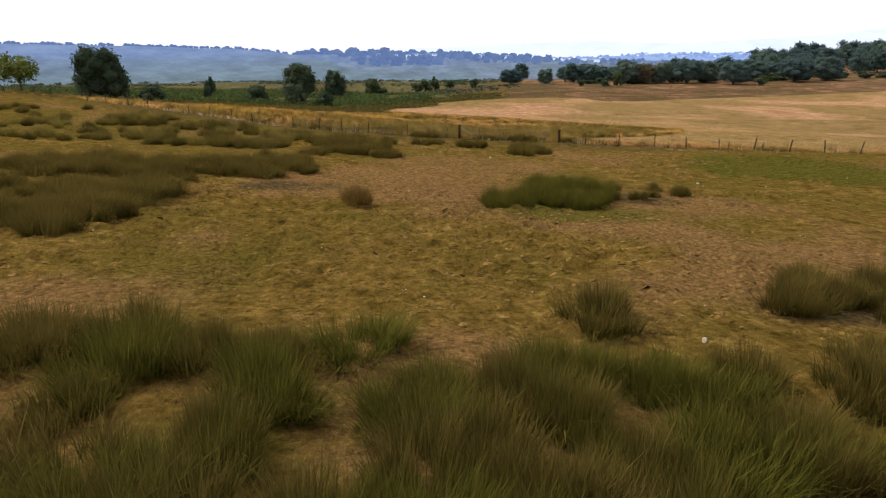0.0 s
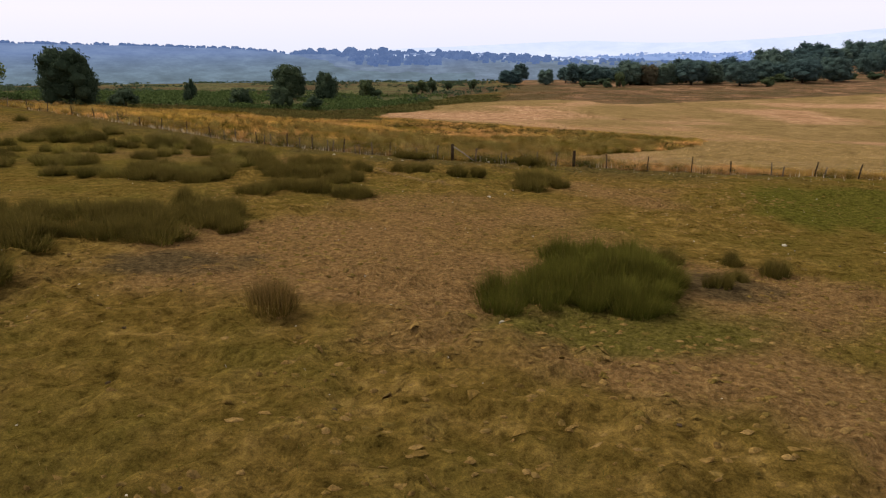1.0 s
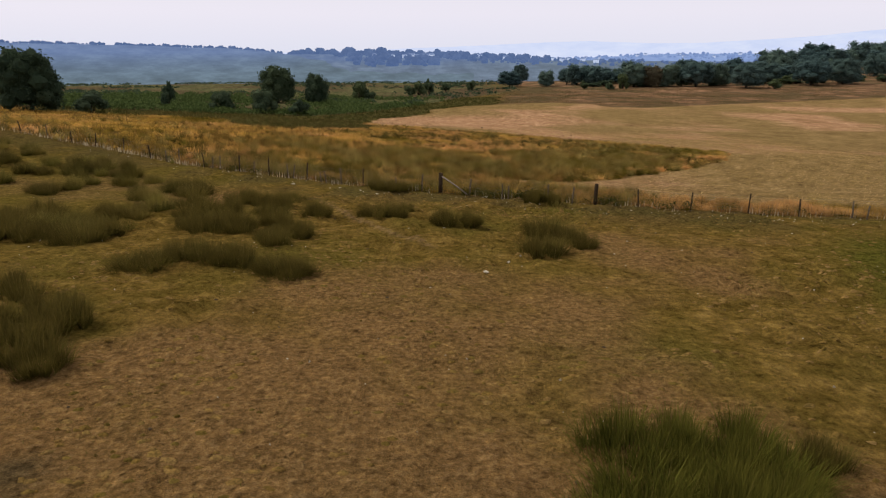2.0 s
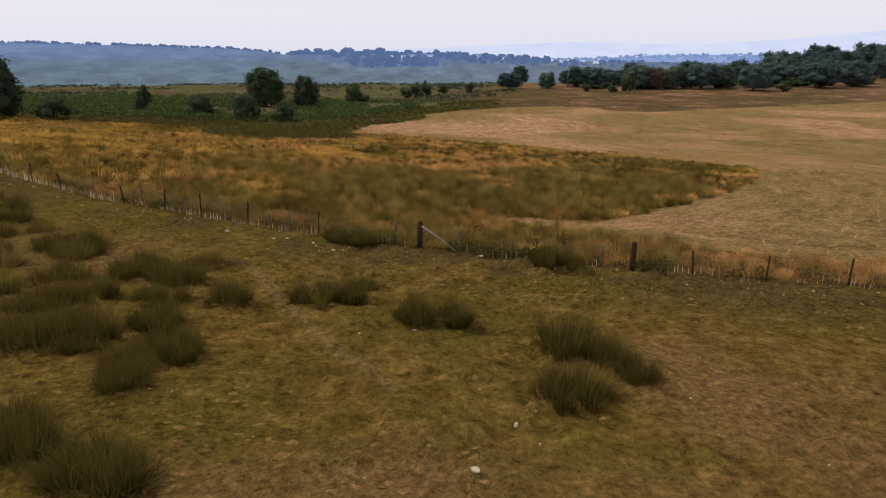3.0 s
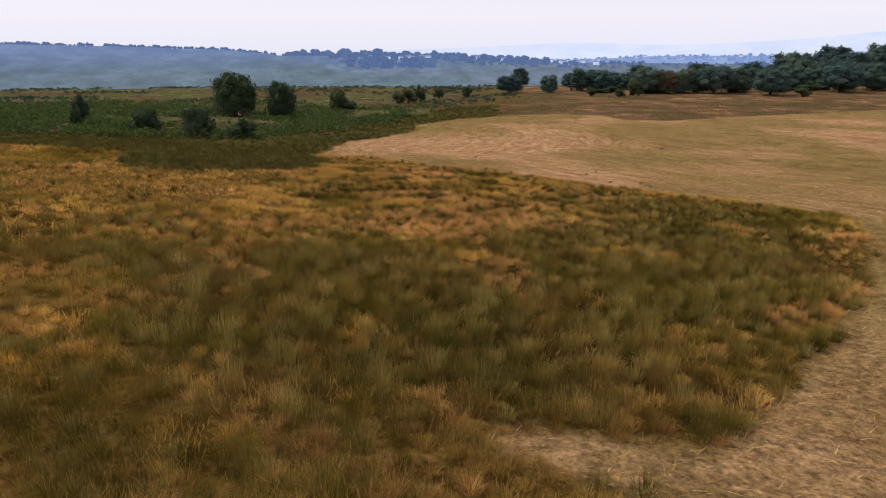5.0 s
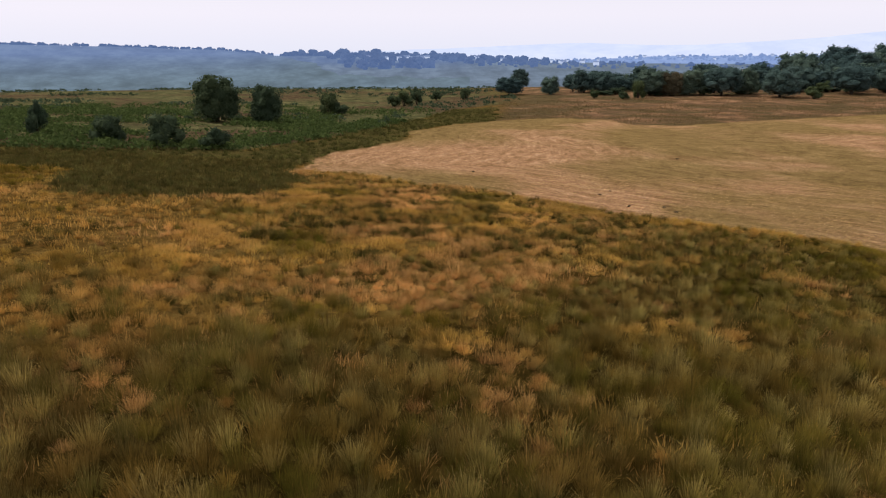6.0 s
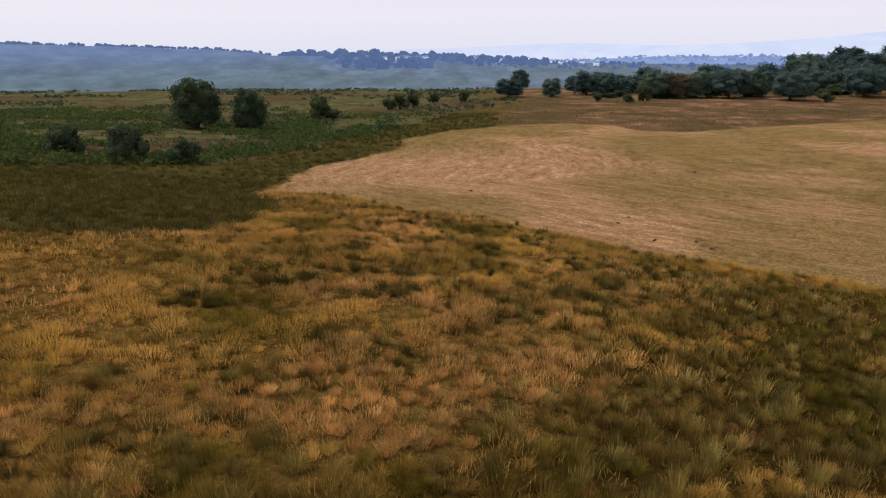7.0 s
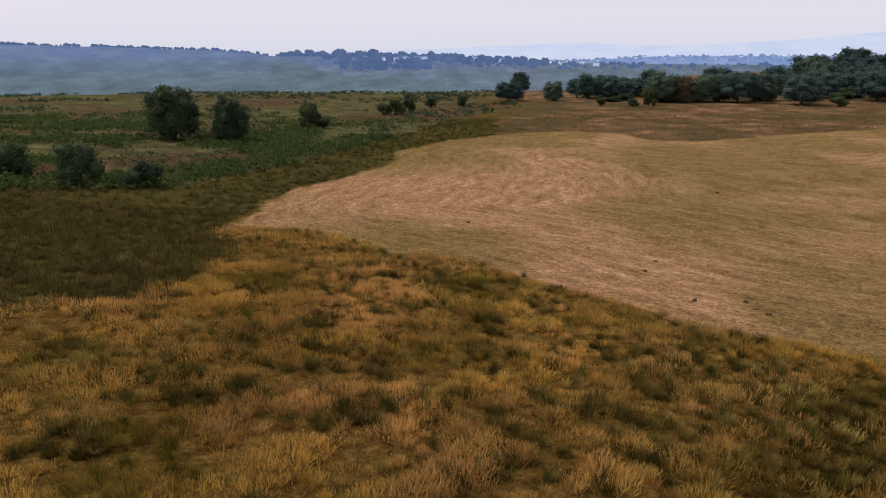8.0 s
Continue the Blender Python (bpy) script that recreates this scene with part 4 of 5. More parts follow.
np.random.seed(18)
x, y = scatter(60000, 0, 190, 238, 350, lambda a, b, z: z["scrub"] * smooth(0.3, 0.6, fbm(a, b, 7, 111)))
m = len(x)
V, l, s, c = slivers(x, y, ground_z(x, y), np.random.uniform(0.25, 0.7, m), np.random.uniform(0.1, 0.8, m), np.random.uniform(0, 6.28, m), np.random.uniform(0.05, 0.14, m), palette(m, [(0.13, 0.092, 0.04), (0.20, 0.13, 0.055), (0.085, 0.072, 0.03), (0.28, 0.18, 0.08)]))
tagged(new("brown_scrub_grass", mesh_of("brown_scrub_grass", V, l, s, STRAW, c)), "brown unmown grass before the oaks", "grass", "", "stuff")


# ---- rush tufts standing one by one in the pasture ----
GREENS = [(0.075, 0.090, 0.012), (0.100, 0.112, 0.018), (0.048, 0.062, 0.008), (0.135, 0.132, 0.026)]
BROWNS = [(0.15, 0.095, 0.022), (0.11, 0.078, 0.014), (0.20, 0.13, 0.040), (0.085, 0.066, 0.010)]


def rush_tuft(seed, n, cols, tip, label):
    """A tuft about 1.3 m across: fine stems from many roots, upright in the middle and leaning out at the rim, and dead straw-coloured stems among them."""
    np.random.seed(seed)
    ra, rf = np.random.uniform(0, 6.283, 16), np.sqrt(np.random.rand(16)) * 0.46
    roots = np.c_[rf * np.cos(ra), rf * np.sin(ra), np.random.uniform(0.62, 0.92, 16) * (1.05 - 0.55 * rf), np.random.uniform(0.08, 0.20, 16)]

    def fan(m, top, colours, wide, lean, shape):
        k = np.random.randint(0, 16, m)
        a, f = np.random.uniform(0, 6.283, m), np.sqrt(np.random.rand(m))
        x, y = roots[k, 0] + np.cos(a) * f * roots[k, 3], roots[k, 1] + np.sin(a) * f * roots[k, 3]
        reach = np.hypot(x, y) / 0.6
        bend = 0.05 + lean * reach * np.random.uniform(0.2, 1.3, m)
        az = np.where(np.random.rand(m) < 0.7, np.arctan2(y, x), a) + np.random.normal(0, 0.6, m)
        tone = np.random.uniform(0.8, 1.25, 16)[k][:, None]
        return shape(x, y, np.zeros(m) - 0.02, top * roots[k, 2] * np.random.uniform(0.5, 1.08, m), bend, az, wide * np.random.uniform(0.7, 1.4, m), palette(m, colours, 0.2) * tone, tip=np.array(tip) * np.random.uniform(0.75, 1.3, (m, 1)))

    V, l, s, c = combine([fan(n, 1.0, cols, 0.0125, 0.7, slivers), fan(n // 11, 1.1, cols, 0.012, 0.95, blades)])
    root = new("rush_tuft", mesh_of("rush_tuft", V, l, s, RUSH, c))
    V, l, s, c = fan(n // 12, 1.08, PALERUSH + RUSHES[4:], 0.009, 0.9, slivers)
    part("dead_growth", mesh_of("dead_growth", V, l, s, STRAW, c), root, "dry straw-coloured dead stems")
    return tagged(root, label, "rush tuft", "rush tufts in the pasture")


tufts = [rush_tuft(200 + k, 1100, DARK[:3] + RUSHES[:2], (0.15, 0.11, 0.03), "olive green rush tuft with brown tips in grazed pasture") for k in range(6)]
green_tufts = [rush_tuft(220 + k, 1100, GREENS, (0.12, 0.105, 0.02), "fresh green rush tuft standing in a wet patch") for k in range(3)]
brown_tufts = [rush_tuft(230 + k, 1100, BROWNS, (0.20, 0.125, 0.045), "brown withered rush tuft in grazed pasture") for k in range(2)]


def set_tuft(k, x, y, wide, kinds, high=None):
    y += max(0.0, y - 46) * 0.1
    m = Matrix.Translation((x, y, float(ground_z(x, y)) - 0.02)) @ Matrix.Rotation(random.uniform(0, 6.28), 4, "Z") @ Matrix.Diagonal((wide / 1.18, wide / 1.18 * random.uniform(0.85, 1.15), high or random.uniform(0.75, 1.25), 1))
    t = kinds[k % len(kinds)]
    if t.name not in USED:
        USED.add(t.name)
        t.matrix_basis = m
    else:
        copy_thing(t, m).matrix_basis = m


random.seed(9)
# single tufts across the middle of the pasture
SINGLE = [(-3.7, 25.0, 1.35), (3.05, 12.9, 1.8), (4.5, 44.0, 1.7), (6.3, 45.3, 1.0), (4.9, 46.9, 1.7), (0.85, 48.5, 1.4), (2.0, 48.4, 1.1), (-2.3, 49.9, 1.4), (-1.3, 50.5, 1.4), (-4.9, 49.5, 1.4), (5.8, 46.2, 1.3), (6.8, 28.3, 0.8), (8.0, 28.1, 0.7), (9.4, 30.6, 0.7), (10.3, 29.5, 0.9), (8.9, 28.9, 0.55), (7.4, 30.6, 0.9), (-1.0, 51.3, 0.8)]
# the large patch and its fringe
PATCH = [(1.7, 25.9, 1.3), (2.9, 26.4, 1.4), (4.1, 26.2, 1.2), (5.0, 25.8, 1.5), (5.8, 30.0, 1.7), (3.0, 28.4, 1.6), (4.1, 29.2, 1.9), (6.2, 31.0, 1.5), (4.2, 30.8, 1.7), (1.9, 27.1, 1.4), (3.3, 27.4, 1.7), (4.8, 28.0, 1.7), (5.0, 30.8, 1.5), (6.2, 29.0, 1.2), (5.2, 26.0, 1.2)]
# the clumps on the rise
RISE = [(-12.3, 32.2, 1.7), (-10.2, 33.2, 1.9), (-8.3, 33.8, 2.0), (-11.2, 34.6, 1.8), (-9.3, 31.7, 2.0), (-10.8, 31.9, 1.7), (-8.1, 35.4, 1.5), (-10.6, 37.6, 1.3), (-11.8, 35.7, 1.8), (-12.1, 26.9, 1.9), (-8.5, 40.6, 2.0), (-6.6, 41.6, 2.1), (-4.0, 40.5, 2.0), (-7.6, 41.8, 1.6), (-5.5, 44.9, 1.4), (-7.8, 46.8, 1.8), (-5.2, 43.8, 1.3), (-4.6, 45.5, 1.2), (-6.2, 47.4, 1.5), (-7.2, 46.2, 1.7), (-5.3, 46.4, 1.5), (-8.3, 46.1, 1.8), (-5.7, 41.2, 1.4), (-3.8, 40.4, 1.6)]
WEST = [(-13.3, 44.9, 1.7), (-11.9, 45.3, 2.0), (-10.0, 48.7, 1.5), (-8.7, 51.9, 2.0), (-7.3, 51.2, 1.4), (-7.0, 53.2, 1.7), (-10.0, 48.6, 1.8), (-8.9, 49.5, 1.7), (-13.3, 55.9, 2.2), (-11.2, 51.5, 2.2), (-9.2, 46.4, 1.7), (-6.9, 49.3, 1.8), (-6.1, 47.6, 1.4), (-9.2, 52.4, 2.0), (-7.3, 51.5, 1.7), (-2.0, 57.2, 1.6), (-3.0, 57.6, 1.4), (5.6, 54.6, 1.5), (6.5, 54.3, 1.0)]
for k, (x, y, w) in enumerate(SINGLE):
    set_tuft(k, x, y, w * 1.15, brown_tufts if k == 0 else tufts, random.uniform(1.0, 1.2) * min(1.0, 0.25 + 0.6 * w))
for k, (x, y, w) in enumerate(PATCH):
    set_tuft(k, x, y, w, green_tufts)
for k, (x, y, w) in enumerate(RISE + WEST):
    set_tuft(k, x, y, w, tufts)
# dense beds: before the start, on the near west side, and the far west slope
for n, x0, x1, y0, y1, wide in ((100, -9, 9.5, 4.6, 11.4, 1.7), (14, 7.3, 12.5, 14.2, 16.8, 1.5), (40, -19, -11.2, 19, 27, 2.0), (28, -24, -13, 28, 36, 2.0), (11, -12.6, -7.4, 32.4, 36.6, 1.6), (11, -17, -12, 43.5, 48.5, 2.1), (16, 1.4, 6.6, 26.2, 31, 1.5)):
    for k in range(n):
        x, y = random.uniform(x0, x1), random.uniform(y0, y1)
        if beyond_fence(x, y) < -3.6 and not (0 < x < 1.8 + (y - 26) * 0.5 and y > 20):
            set_tuft(k, x, y, wide * random.uniform(0.7, 1.25), green_tufts + tufts[:4] if y < 12 else green_tufts if x > 0 and y > 20 else tufts)


# the far west slope, too thick to tell one tuft from the next
np.random.seed(15)
rush_sets = []
x, y = np.r_[np.random.uniform(-33, -11.5, 190), np.random.uniform(-50, -26, 60)], np.r_[np.random.uniform(44, 66, 190), np.random.uniform(58, 72, 60)]
keep = (beyond_fence(x, y) < -3.2) & (fbm(x, y, 5, 171, 2) > 0.42)
x, y = x[keep], y[keep]
m = len(x)
clumps(x, y, np.random.uniform(0.8, 1.6, m), np.random.uniform(0.6, 0.95, m), 420, 0.022, RUSHES[:4], [(0.15, 0.12, 0.034), (0.19, 0.14, 0.045)])
V, l, s, c = combine(rush_sets)
tagged(new("rush_slope", mesh_of("rush_slope", V, l, s, RUSH, c)), "thick olive brown rushes covering the pasture's slope", "rushes", "", "stuff")


# ---- short turf in the pasture ----
np.random.seed(19)
x, y = scatter(125000, -18, 24, 9, 57, lambda a, b, z: (1 - z["wild"]) * (1 - 0.75 * z["bare"]) * (1 - z["mud"]) * smooth(0.36, 0.62, fbm(a, b, 0.9, 121, 3)))
m = len(x)
V, l, s, c = slivers(x, y, ground_z(x, y) - 0.01, np.random.uniform(0.03, 0.10, m), np.random.uniform(0.2, 1.2, m), np.random.uniform(0, 6.28, m), np.random.uniform(0.008, 0.02, m), palette(m, [(0.11, 0.095, 0.022), (0.16, 0.115, 0.035), (0.22, 0.15, 0.055), (0.08, 0.08, 0.015)]))
tagged(new("short_turf", mesh_of("short_turf", V, l, s, STRAW, c)), "short grazed turf with brown patches", "grass", "", "stuff")


# ---- the fence ----
fence = new("stock_fence")
fence.location = (0.6, 56.2, float(ground_z(0.6, 56.2)))
bpy.context.view_layer.update()
FINV = fence.matrix_basis.inverted()
random.seed(21)


def stake(name, s, high, rad, wood, lean=(0, 0), sides=8, label=""):
    x, y = fence_at(s)
    z = float(ground_z(x, y))
    lx, ly = lean
    v, f = tube([(0, 0, -0.25, rad), (lx * 0.5, ly * 0.5, high * 0.5, rad * random.uniform(0.93, 1.0)), (lx, ly, high - 0.03, rad * 0.96), (lx, ly, high, rad * 0.8)], sides)
    ob = part(name, joined(name, [(v, f)], wood), fence, label)
    ob.matrix_basis = FINV @ Matrix.Translation((float(x), float(y), z))
    return ob


POSTS = [62.5, 65.6, 68.6, 71.0, 74.1, 76.7, 79.8, 82.4, 83.9, 87.8, 90.7, 92.6, 95.1, 99.8, 102.4, 105.2, 107.7, 110.3, 113.0, 115.8, 118.6, 121.4, 124.2, 127.0, 130.0, 133.0, 136.0]
POSTS = [4.0 + 3.25 * k for k in range(13)] + [46.7, 49.9, 53.1, 55.9, 59.1] + POSTS
for k, s in enumerate(POSTS):
    pale_top = s in (90.7, 92.6, 95.1, 87.8)
    stake("post", s, random.uniform(0.86, 1.08), random.uniform(0.034, 0.052), GREYPOST if pale_top or k % 5 == 0 else POST, (random.uniform(-0.12, 0.12), random.uniform(-0.08, 0.08)))
for s in (67.3, 71.7, 72.4, 75.4, 78.3, 78.7, 80.9, 81.3, 86.2, 92.95, 96.4, 111.0, 113.6):
    stake("prop_stake", s, random.uniform(0.6, 0.9), 0.045, GREYPOST, (random.uniform(-0.16, 0.16), 0.0), 6, "second weathered grey stake beside a post")
for s in (89.0, 97.6):
    stake("strainer_post", s, 1.15, 0.125 if s < 90 else 0.10, POST, (0.02, 0.0), 12, "thick dark strainer post")
x, y = fence_at(89.1)
x2, y2 = fence_at(90.6)
v, f = tube([(float(x), float(y) - 0.12, float(ground_z(x, y)) + 0.98, 0.034), (float(x + x2) / 2, float(y + y2) / 2 - 0.16, float(ground_z(x, y)) + 0.55, 0.036), (float(x2), float(y2) - 0.14, float(ground_z(x2, y2)) + 0.10, 0.034)], 8)
part("strut", joined("strut", [(v, f)], STRUTWOOD), fence, "pale bleached diagonal strut").matrix_basis = FINV


def wire_run(s0, s1, rows, thick):
    """A wire between two stakes, following the ground."""
    n = max(2, int((s1 - s0) / 1.0) + 1)
    pts = []
    for k in range(n):
        s = s0 + (s1 - s0) * k / (n - 1)
        x, y = fence_at(s)
        pts.append((float(x), float(y) - 0.06, float(ground_z(x, y)), thick))
    return [tube([(a, b, c + h, t) for a, b, c, t in pts], 4) for h in rows]


marks = sorted(POSTS + [89.0, 97.6])
for h in (0.80, 0.92):
    part("strand_wire", joined("strand_wire", wire_run(marks[0], marks[-1], (h,), 0.003), WIRE), fence, "thin galvanised top wire").matrix_basis = FINV
for s0, s1 in zip(marks[:-1], marks[1:]):
    pieces = wire_run(s0, s1, (0.06, 0.18, 0.32, 0.48, 0.68), 0.0022)
    for k in range(int((s1 - s0) / 0.2)):
        x, y = fence_at(s0 + 0.2 * (k + 0.5))
        g = float(ground_z(x, y))
        pieces.append(tube([(float(x), float(y) - 0.06, g + 0.02, 0.0028), (float(x), float(y) - 0.06, g + 0.68, 0.0025)], 3))
    part("netting_panel", joined("netting_panel", pieces, WIRE), fence).matrix_basis = FINV
tagged(fence, "weathered wooden post and wire netting stock fence", "fence")

# Short pale upright strips in stretches along the fence foot.
np.random.seed(23)
s = np.concatenate([np.arange(a, b, 0.17) for a, b in ((40, 54), (60, 70), (73.5, 88.6), (91, 96.5), (97.9, 124))])
s = s[np.random.rand(len(s)) < 0.45 + 0.5 * smooth(0.4, 0.55, fbm(s, s * 0, 3.0, 131, 2))]
s = np.r_[s, np.random.uniform(52, 84, 260)] + 0
s = s + np.random.normal(0, 0.05, len(s))
fx, fy = fence_at(s)
m = len(s)
fy = fy + np.random.uniform(-0.16, 0.02, m)
V, l, z_, c = blades(fx, fy, ground_z(fx, fy), np.random.uniform(0.16, 0.44, m), np.random.uniform(0.0, 0.2, m), np.random.uniform(0, 6.28, m), np.random.uniform(0.022, 0.04, m), palette(m, [(0.62, 0.52, 0.36), (0.72, 0.62, 0.46), (0.45, 0.36, 0.22)]))
tagged(new("pale_uprights", mesh_of("pale_uprights", V, l, z_, STRAW, c)), "short pale uprights along the fence foot", "stalks", "", "stuff")


np.random.seed(25)
s = np.r_[np.random.uniform(93.4, 94.9, 40), np.random.uniform(90.2, 93, 16), np.random.uniform(97.4, 99, 12), np.random.uniform(66, 112, 26)]
wx, wy = fence_at(s)
m = len(s)
tagged(mounds("nettles", wx + 0.0, wy + np.random.uniform(-0.2, 0.6, m), np.random.uniform(0.2, 0.4, m), np.random.uniform(0.25, 0.6, m), 44, 0.07, WEED), "dark green nettles and weeds along the fence foot", "weeds", "", "stuff")


# ---- pale stones and dark clods ----
def stone(seed, material, name):
    random.seed(seed)
    bm = bmesh.new()
    bmesh.ops.create_icosphere(bm, subdivisions=2, radius=0.5)
    for v in bm.verts:
        d = noise.noise(v.co * 2.3 + Vector((seed, 0, 0))) * 0.28
        v.co *= 1 + 1.6 * d
        v.co.z *= 0.6
    me = bpy.data.meshes.new(name)
    bm.to_mesh(me)
    bm.free()
    me.materials.append(material)
    return new(name, me)


pebbles = [tagged(stone(300 + k, STONE, "stone"), "small pale stone lying in the pasture", "stone", "stones in the pasture") for k in range(4)]
clods = [tagged(stone(320 + k, CLOD, "soil_clod"), "small dark clod of turned soil", "clod", "clods of soil") for k in range(3)]


def drop(proto, x, y, size):
    m = Matrix.Translation((x, y, float(ground_z(x, y)) + size * 0.10)) @ Matrix.Rotation(random.uniform(0, 6.28), 4, "Z") @ Matrix.Diagonal((size * 0.8, size * random.uniform(0.35, 0.75), size * random.uniform(0.4, 0.8), 1))
    if proto.name not in USED:
        USED.add(proto.name)
        proto.matrix_basis = m
    else:
        copy_thing(proto, m).matrix_basis = m


random.seed(31)
SPOTS = [(1.75, 25.2, 0.18), (3.2, 42.9, 0.22), (12.5, 33.5, 0.26), (3.1, 56.2, 0.30), (0.9, 47.8, 0.13), (4.9, 55.3, 0.26), (-1.0, 50.2, 0.17), (3.1, 10.8, 0.18), (4.9, 11.9, 0.22), (-5.3, 59.0, 0.22), (-4.0, 58.3, 0.2), (-8.3, 60.2, 0.34), (2.3, 41.0, 0.26), (-2.9, 57.0, 0.2)]
for k, (x, y, w) in enumerate(SPOTS):
    drop(pebbles[k % 4], x, y, w)
for k in range(95):
    s = random.uniform(58, 118)
    x, y = fence_at(s)
    drop(pebbles[k % 4], float(x) + random.uniform(-0.5, 0.5), float(y) - 0.3 - abs(random.gauss(0, 1.3)), random.uniform(0.05, 0.15))
for k in range(85):
    drop(pebbles[k % 4], random.uniform(-10, 17), random.uniform(12, 53), random.uniform(0.035, 0.09))
for k, (x, y, w) in enumerate([(21.2, 125.5, 0.6), (24.6, 125.6, 0.5), (24.9, 123, 0.6), (20, 132.6, 0.5), (21.9, 136, 0.45), (42.7, 175.6, 0.7), (7.2, 149.5, 0.6)]):
    drop(clods[k % 3], x, y, w)
for k in range(70):
    drop(clods[k % 3], random.uniform(-9, 15), random.uniform(14, 54), random.uniform(0.06, 0.14))


# ---- turf broken up by hooves, in drifts ----
def lumps(x, y, r, h, col):
    """Low uneven domes of trodden turf, joined."""
    n, k = len(x), 6
    a = np.arange(k) * 2 * np.pi / k + np.random.uniform(-0.35, 0.35, (n, k))
    V = np.zeros((n, 2 * k + 1, 3))
    for ring, (f, up) in enumerate(((1.0, -0.04), (0.62, 0.62))):
        q = r[:, None] * f * np.random.uniform(0.65, 1.3, (n, k))
        V[:, ring * k:ring * k + k, 0], V[:, ring * k:ring * k + k, 1] = x[:, None] + q * np.cos(a) * 1.3, y[:, None] + q * np.sin(a) * 0.85
        V[:, ring * k:ring * k + k, 2] = up * h[:, None] * np.random.uniform(0.6, 1.3, (n, k))
    V[:, 2 * k, 0], V[:, 2 * k, 1], V[:, 2 * k, 2] = x, y, h
    V[..., 2] += ground_z(V[..., 0], V[..., 1])
    i = np.arange(k)
    j = (i + 1) % k
    f = np.concatenate([np.c_[i, j, j + k, i, j + k, i + k].ravel(), np.c_[i + k, j + k, np.full(k, 2 * k)].ravel()])
    return V, (np.arange(n) * (2 * k + 1))[:, None] + f[None, :], np.full(n * 3 * k, 3), np.repeat(col[:, None, :], 2 * k + 1, 1)


np.random.seed(29)
x, y = scatter(13000, -13, 20, 12, 58, lambda a, b, z: (1 - z["wild"]) * (1 - z["mud"]) * (0.04 + 0.7 * smooth(0.46, 0.62, fbm(a, b, 5.5, 161, 3) + 0.16 * np.exp(-((a + 1) / 8) ** 2 - ((b - 54) / 4.5) ** 2) + 0.07 * np.exp(-((a - 9) / 5) ** 2 - ((b - 23) / 5) ** 2))))
m = len(x)
V, l, s, c = lumps(x, y, np.random.uniform(0.04, 0.13, m) * np.random.uniform(0.6, 1.0, m), np.random.uniform(0.02, 0.06, m), palette(m, [(0.16, 0.100, 0.028), (0.20, 0.122, 0.040), (0.135, 0.092, 0.024), (0.22, 0.138, 0.050)]))
tagged(new("trodden_turf", mesh_of("trodden_turf", V, l, s, TURF, c)), "brown lumps of turf broken up by hooves", "turf", "", "stuff")


np.random.seed(27)
x, y = scatter(5200, -22, 30, 12, 58, lambda a, b, z: (1 - z["wild"]) * (0.05 + 0.95 * np.exp(-((beyond_fence(a, b) + 0.8) / 1.6) ** 2)))
V, l, s = cards(np.c_[x, y, ground_z(x, y) + 0.015], 0.06)
tagged(new("pale_chips", mesh_of("pale_chips", V, l, s, STONE, flat=True)), "pale chips of stone and straw strewn on turf", "chips", "", "stuff")


# ---- the far distance ----
def ridge(name, dist0, dist1, a0, a1, base, tops, material, label, rough, seed, cols=220):
    """A far slope seen across the valley: from its foot at dist0 up to a skyline at dist1. Angles in degrees from straight ahead."""
    ang = np.radians(np.linspace(a0, a1, cols))
    top = np.interp(np.degrees(ang), [t[0] for t in tops], [t[1] for t in tops])
    V = []
    rows = 40
    for r in range(rows + 1):
        f = r / rows
        d = dist0 + (dist1 - dist0) * f
        bumpy = rough * (fbm(ang * 90, np.full(cols, f * 5.0), 2.0, seed, 4) - 0.5)
        z = base + (top - base) * smooth(0, 1, f * 0.85 + 0.15 * f * f) + bumpy * f * (1.6 - f)
        V.append(np.c_[np.sin(ang) * d, np.cos(ang) * d, z])
    V.append(np.c_[np.sin(ang) * (dist1 + 60), np.cos(ang) * (dist1 + 60), top - 30])
    V = np.array(V)
    i = (np.arange(rows + 1)[:, None] * cols + np.arange(cols - 1)[None, :]).ravel()
    me = mesh_of(name, V, np.c_[i, i + 1, i + cols + 1, i + cols], np.full(len(i), 4), material)
    spot = me.attributes.new("spot", "FLOAT_VECTOR", "POINT")
    spot.data.foreach_set("vector", np.c_[np.tile(ang, rows + 2) * 2400, np.full(V.size // 3, seed), (V.reshape(-1, 3)[:, 2] - 8) / np.hypot(V.reshape(-1, 3)[:, 0], V.reshape(-1, 3)[:, 1]) * 9000].astype(np.float32).ravel())
    ob = new(name, me)
    tagged(ob, label, "distant hill", "", "structure")

    def surface(a, f):
        d = dist0 + (dist1 - dist0) * f
        t = np.interp(a, [k[0] for k in tops], [k[1] for k in tops])
        return np.sin(np.radians(a)) * d, np.cos(np.radians(a)) * d, base + (t - base) * smooth(0, 1, f * 0.85 + 0.15 * f * f)

    return surface


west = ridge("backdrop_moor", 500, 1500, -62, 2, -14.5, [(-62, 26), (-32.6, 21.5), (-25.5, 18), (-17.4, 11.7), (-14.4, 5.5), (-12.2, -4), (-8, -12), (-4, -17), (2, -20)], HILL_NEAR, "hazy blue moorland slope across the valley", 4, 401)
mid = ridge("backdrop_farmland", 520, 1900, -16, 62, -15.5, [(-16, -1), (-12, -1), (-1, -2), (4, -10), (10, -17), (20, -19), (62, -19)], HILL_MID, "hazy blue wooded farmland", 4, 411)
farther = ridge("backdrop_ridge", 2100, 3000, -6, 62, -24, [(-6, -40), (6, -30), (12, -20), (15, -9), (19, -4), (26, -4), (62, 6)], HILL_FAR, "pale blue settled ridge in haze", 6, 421)
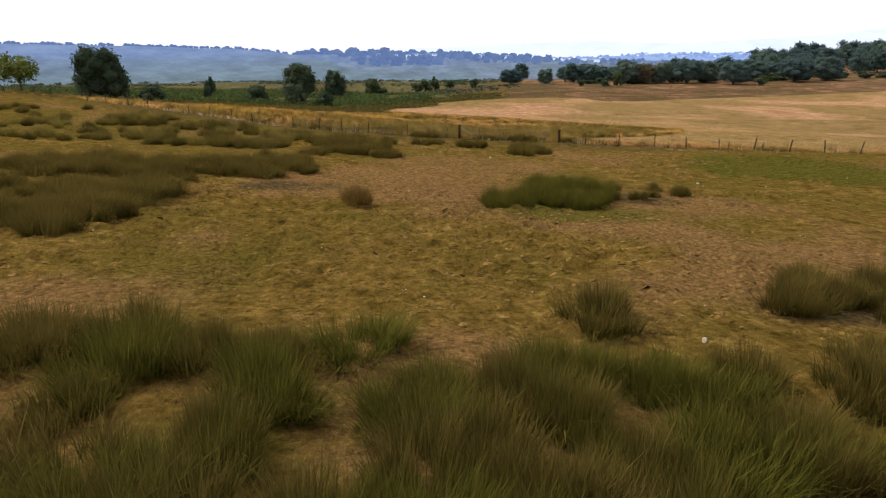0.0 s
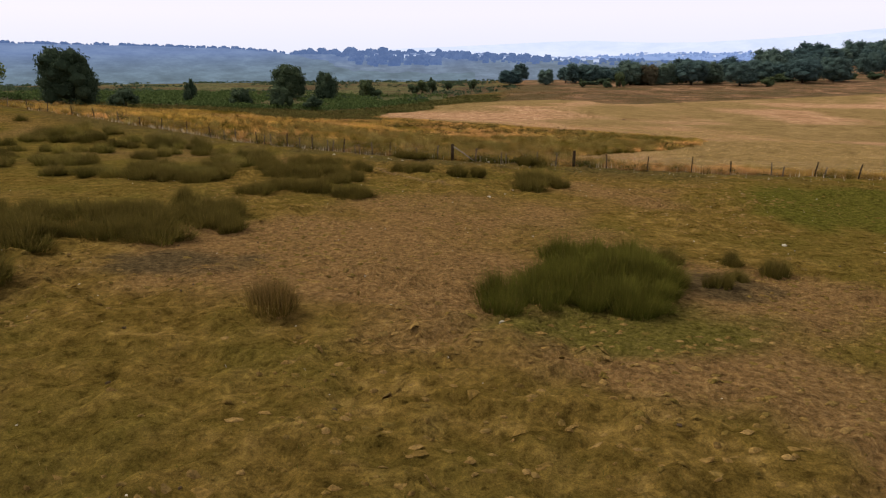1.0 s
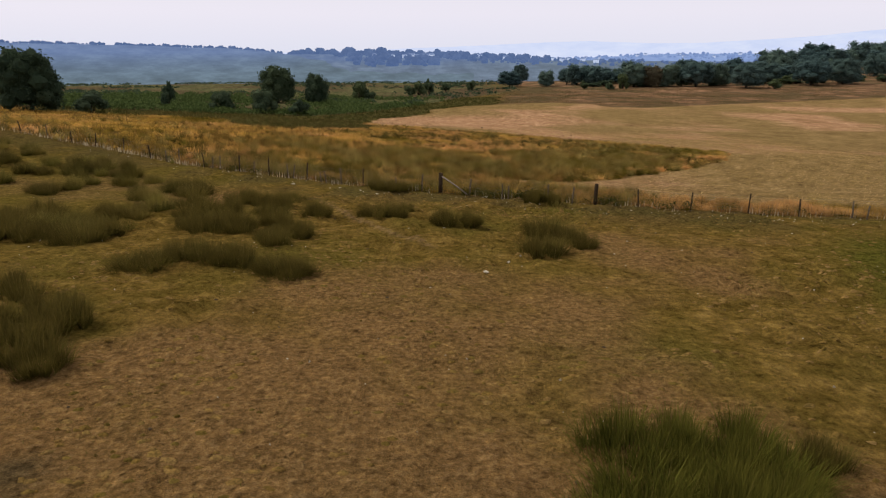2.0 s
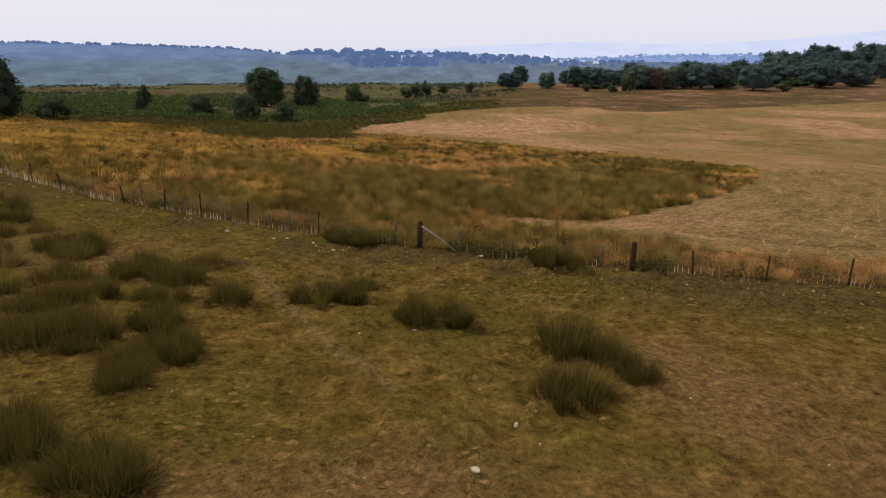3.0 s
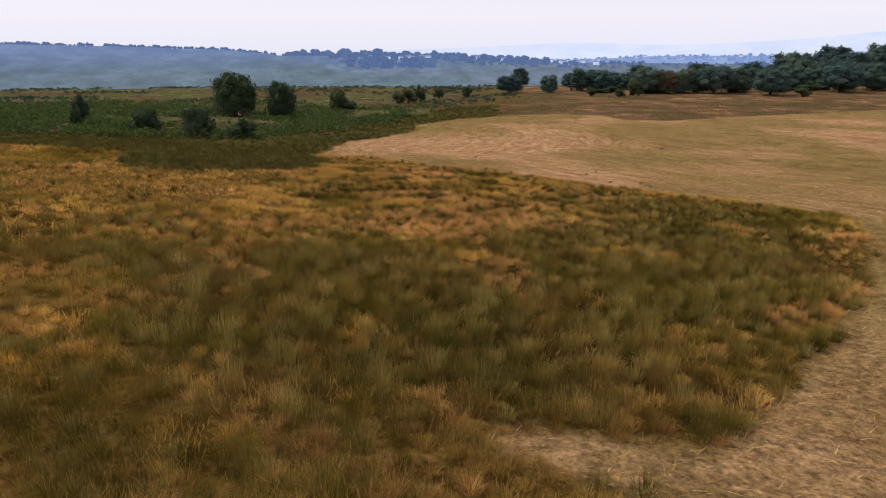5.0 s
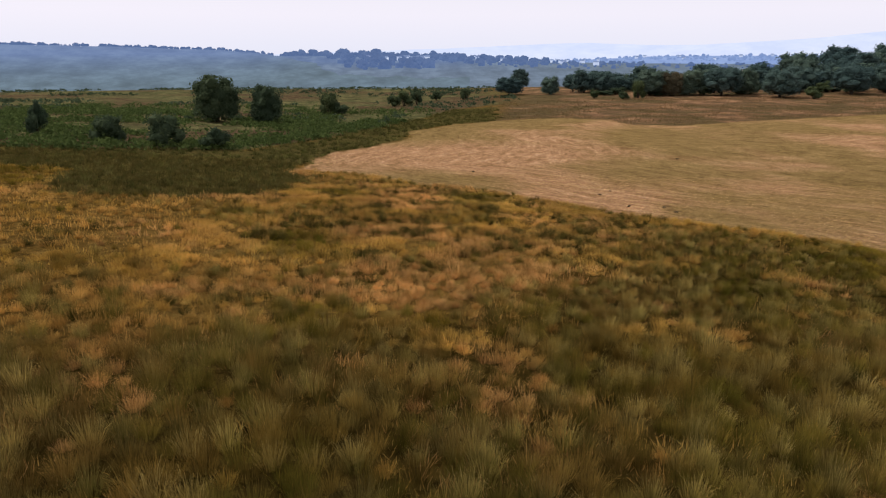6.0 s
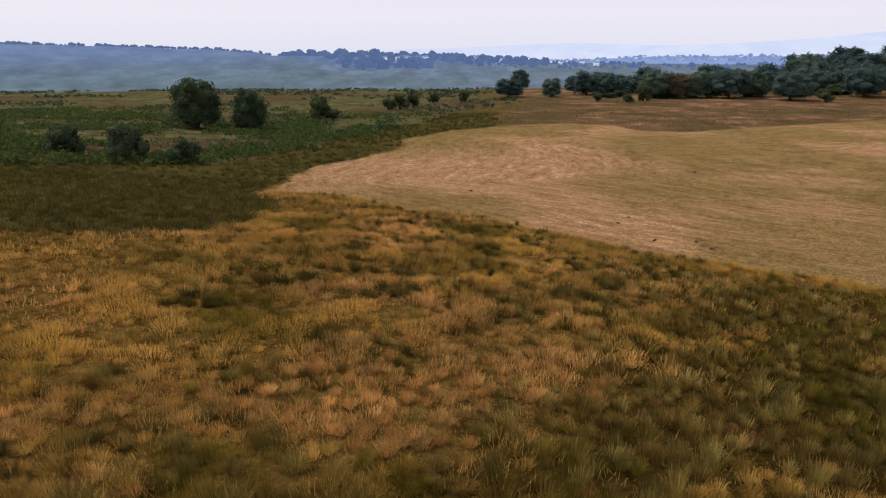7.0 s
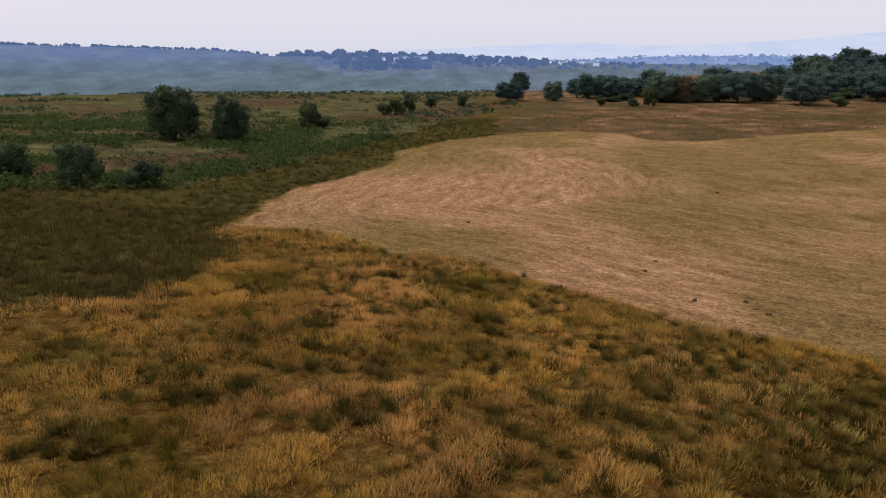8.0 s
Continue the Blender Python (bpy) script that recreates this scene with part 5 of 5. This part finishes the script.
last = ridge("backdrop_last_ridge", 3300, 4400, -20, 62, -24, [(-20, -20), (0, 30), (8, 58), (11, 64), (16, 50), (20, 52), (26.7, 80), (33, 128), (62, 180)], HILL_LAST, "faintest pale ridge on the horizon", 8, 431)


def far_wood(name, surface, n, a0, a1, f0, f1, size, material, seed, label, gap=0.44):
    """Joined leafy crowns of a wood kilometres off."""
    np.random.seed(seed)
    a = np.random.uniform(a0, a1, n)
    f = np.random.uniform(f0, f1, n)
    k = fbm(a * 3, f * 8, 1.6, seed, 3) > gap
    a, f = a[k], f[k]
    x, y, z = surface(a, f)
    n = len(x)
    r = size * np.clip(np.random.lognormal(-0.1, 0.42, n), 0.35, 2.0)
    bm = bmesh.new()
    bmesh.ops.create_icosphere(bm, subdivisions=2, radius=1.0)
    ball, faces = np.array([v.co[:] for v in bm.verts]), np.array([[v.index for v in f.verts] for f in bm.faces])
    bm.free()
    body = ball[None] * np.random.uniform(0.72, 1.15, (n, len(ball), 1)) * np.array((1, 1, 0.85)) * r[:, None, None] + np.c_[x, y, z + r * 0.45][:, None, :]
    i, per = np.repeat(np.arange(n), 5), 5
    d = np.random.normal(size=(n * per, 3))
    d /= np.linalg.norm(d, axis=1)[:, None]
    C = np.c_[x[i] + d[:, 0] * r[i], y[i] + d[:, 1] * r[i], z[i] + r[i] * 0.45 + np.abs(d[:, 2]) * r[i] * 0.85]
    V, l, s = cards(C, r[i] * 0.3)
    V = V.reshape(-1, 3)
    l = np.r_[np.asarray(l).ravel(), (faces[None] + (np.arange(n) * len(ball))[:, None, None]).ravel() + len(V)]
    V, s = np.r_[V, body.reshape(-1, 3)], np.r_[s, np.full(n * len(faces), 3)]
    tagged(new(name, mesh_of(name, V, l, s, material, flat=True)), label, "wood", "", "stuff")


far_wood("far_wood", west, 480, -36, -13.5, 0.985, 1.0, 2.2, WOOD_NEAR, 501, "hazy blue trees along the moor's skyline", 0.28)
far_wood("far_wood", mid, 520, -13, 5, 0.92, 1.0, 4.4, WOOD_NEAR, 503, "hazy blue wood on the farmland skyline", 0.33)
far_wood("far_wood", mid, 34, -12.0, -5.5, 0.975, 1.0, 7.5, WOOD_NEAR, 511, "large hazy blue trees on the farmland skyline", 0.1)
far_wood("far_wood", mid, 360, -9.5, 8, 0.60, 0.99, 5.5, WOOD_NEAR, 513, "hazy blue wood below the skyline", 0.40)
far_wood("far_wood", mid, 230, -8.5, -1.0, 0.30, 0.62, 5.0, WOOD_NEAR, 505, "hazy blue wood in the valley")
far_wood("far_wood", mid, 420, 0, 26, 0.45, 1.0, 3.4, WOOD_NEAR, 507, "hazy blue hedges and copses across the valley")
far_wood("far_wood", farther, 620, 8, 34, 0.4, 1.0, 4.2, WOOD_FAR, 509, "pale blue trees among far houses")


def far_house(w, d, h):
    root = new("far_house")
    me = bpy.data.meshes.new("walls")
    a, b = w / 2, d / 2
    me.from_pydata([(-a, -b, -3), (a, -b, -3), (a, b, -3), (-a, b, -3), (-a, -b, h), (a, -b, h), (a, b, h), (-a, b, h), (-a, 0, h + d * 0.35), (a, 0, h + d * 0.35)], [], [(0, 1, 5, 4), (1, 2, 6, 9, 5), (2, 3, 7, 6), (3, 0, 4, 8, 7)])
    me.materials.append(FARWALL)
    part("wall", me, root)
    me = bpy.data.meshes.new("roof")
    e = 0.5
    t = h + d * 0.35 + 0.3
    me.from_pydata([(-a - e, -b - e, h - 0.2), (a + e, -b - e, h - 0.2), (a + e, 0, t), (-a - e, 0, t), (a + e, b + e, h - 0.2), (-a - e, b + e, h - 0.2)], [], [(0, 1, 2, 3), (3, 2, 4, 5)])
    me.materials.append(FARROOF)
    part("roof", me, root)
    return tagged(root, "small pale house far off across the valley", "house", "far houses")


random.seed(41)
houses = [far_house(8, 6, 3.2), far_house(11, 7, 3.2), far_house(15, 8, 3.2)]
done = set()
for n, surface, a0, a1, f0, f1 in ((10, mid, -7, -1, 0.55, 0.72), (12, mid, 1, 12, 0.7, 0.95), (16, farther, 6, 28, 0.45, 0.95)):
    for k in range(n):
        a, f = random.uniform(a0, a1), random.uniform(f0, f1)
        x, y, z = surface(a, f)
        m = Matrix.Translation((float(x), float(y), float(z) + 2.5)) @ Matrix.Rotation(radians(-a + random.uniform(-40, 40)), 4, "Z")
        h = houses[(0, 1, 0, 1, 2)[k % 5]]
        if h.name in done:
            copy_thing(h, m)
        else:
            done.add(h.name)
            h.matrix_basis = m
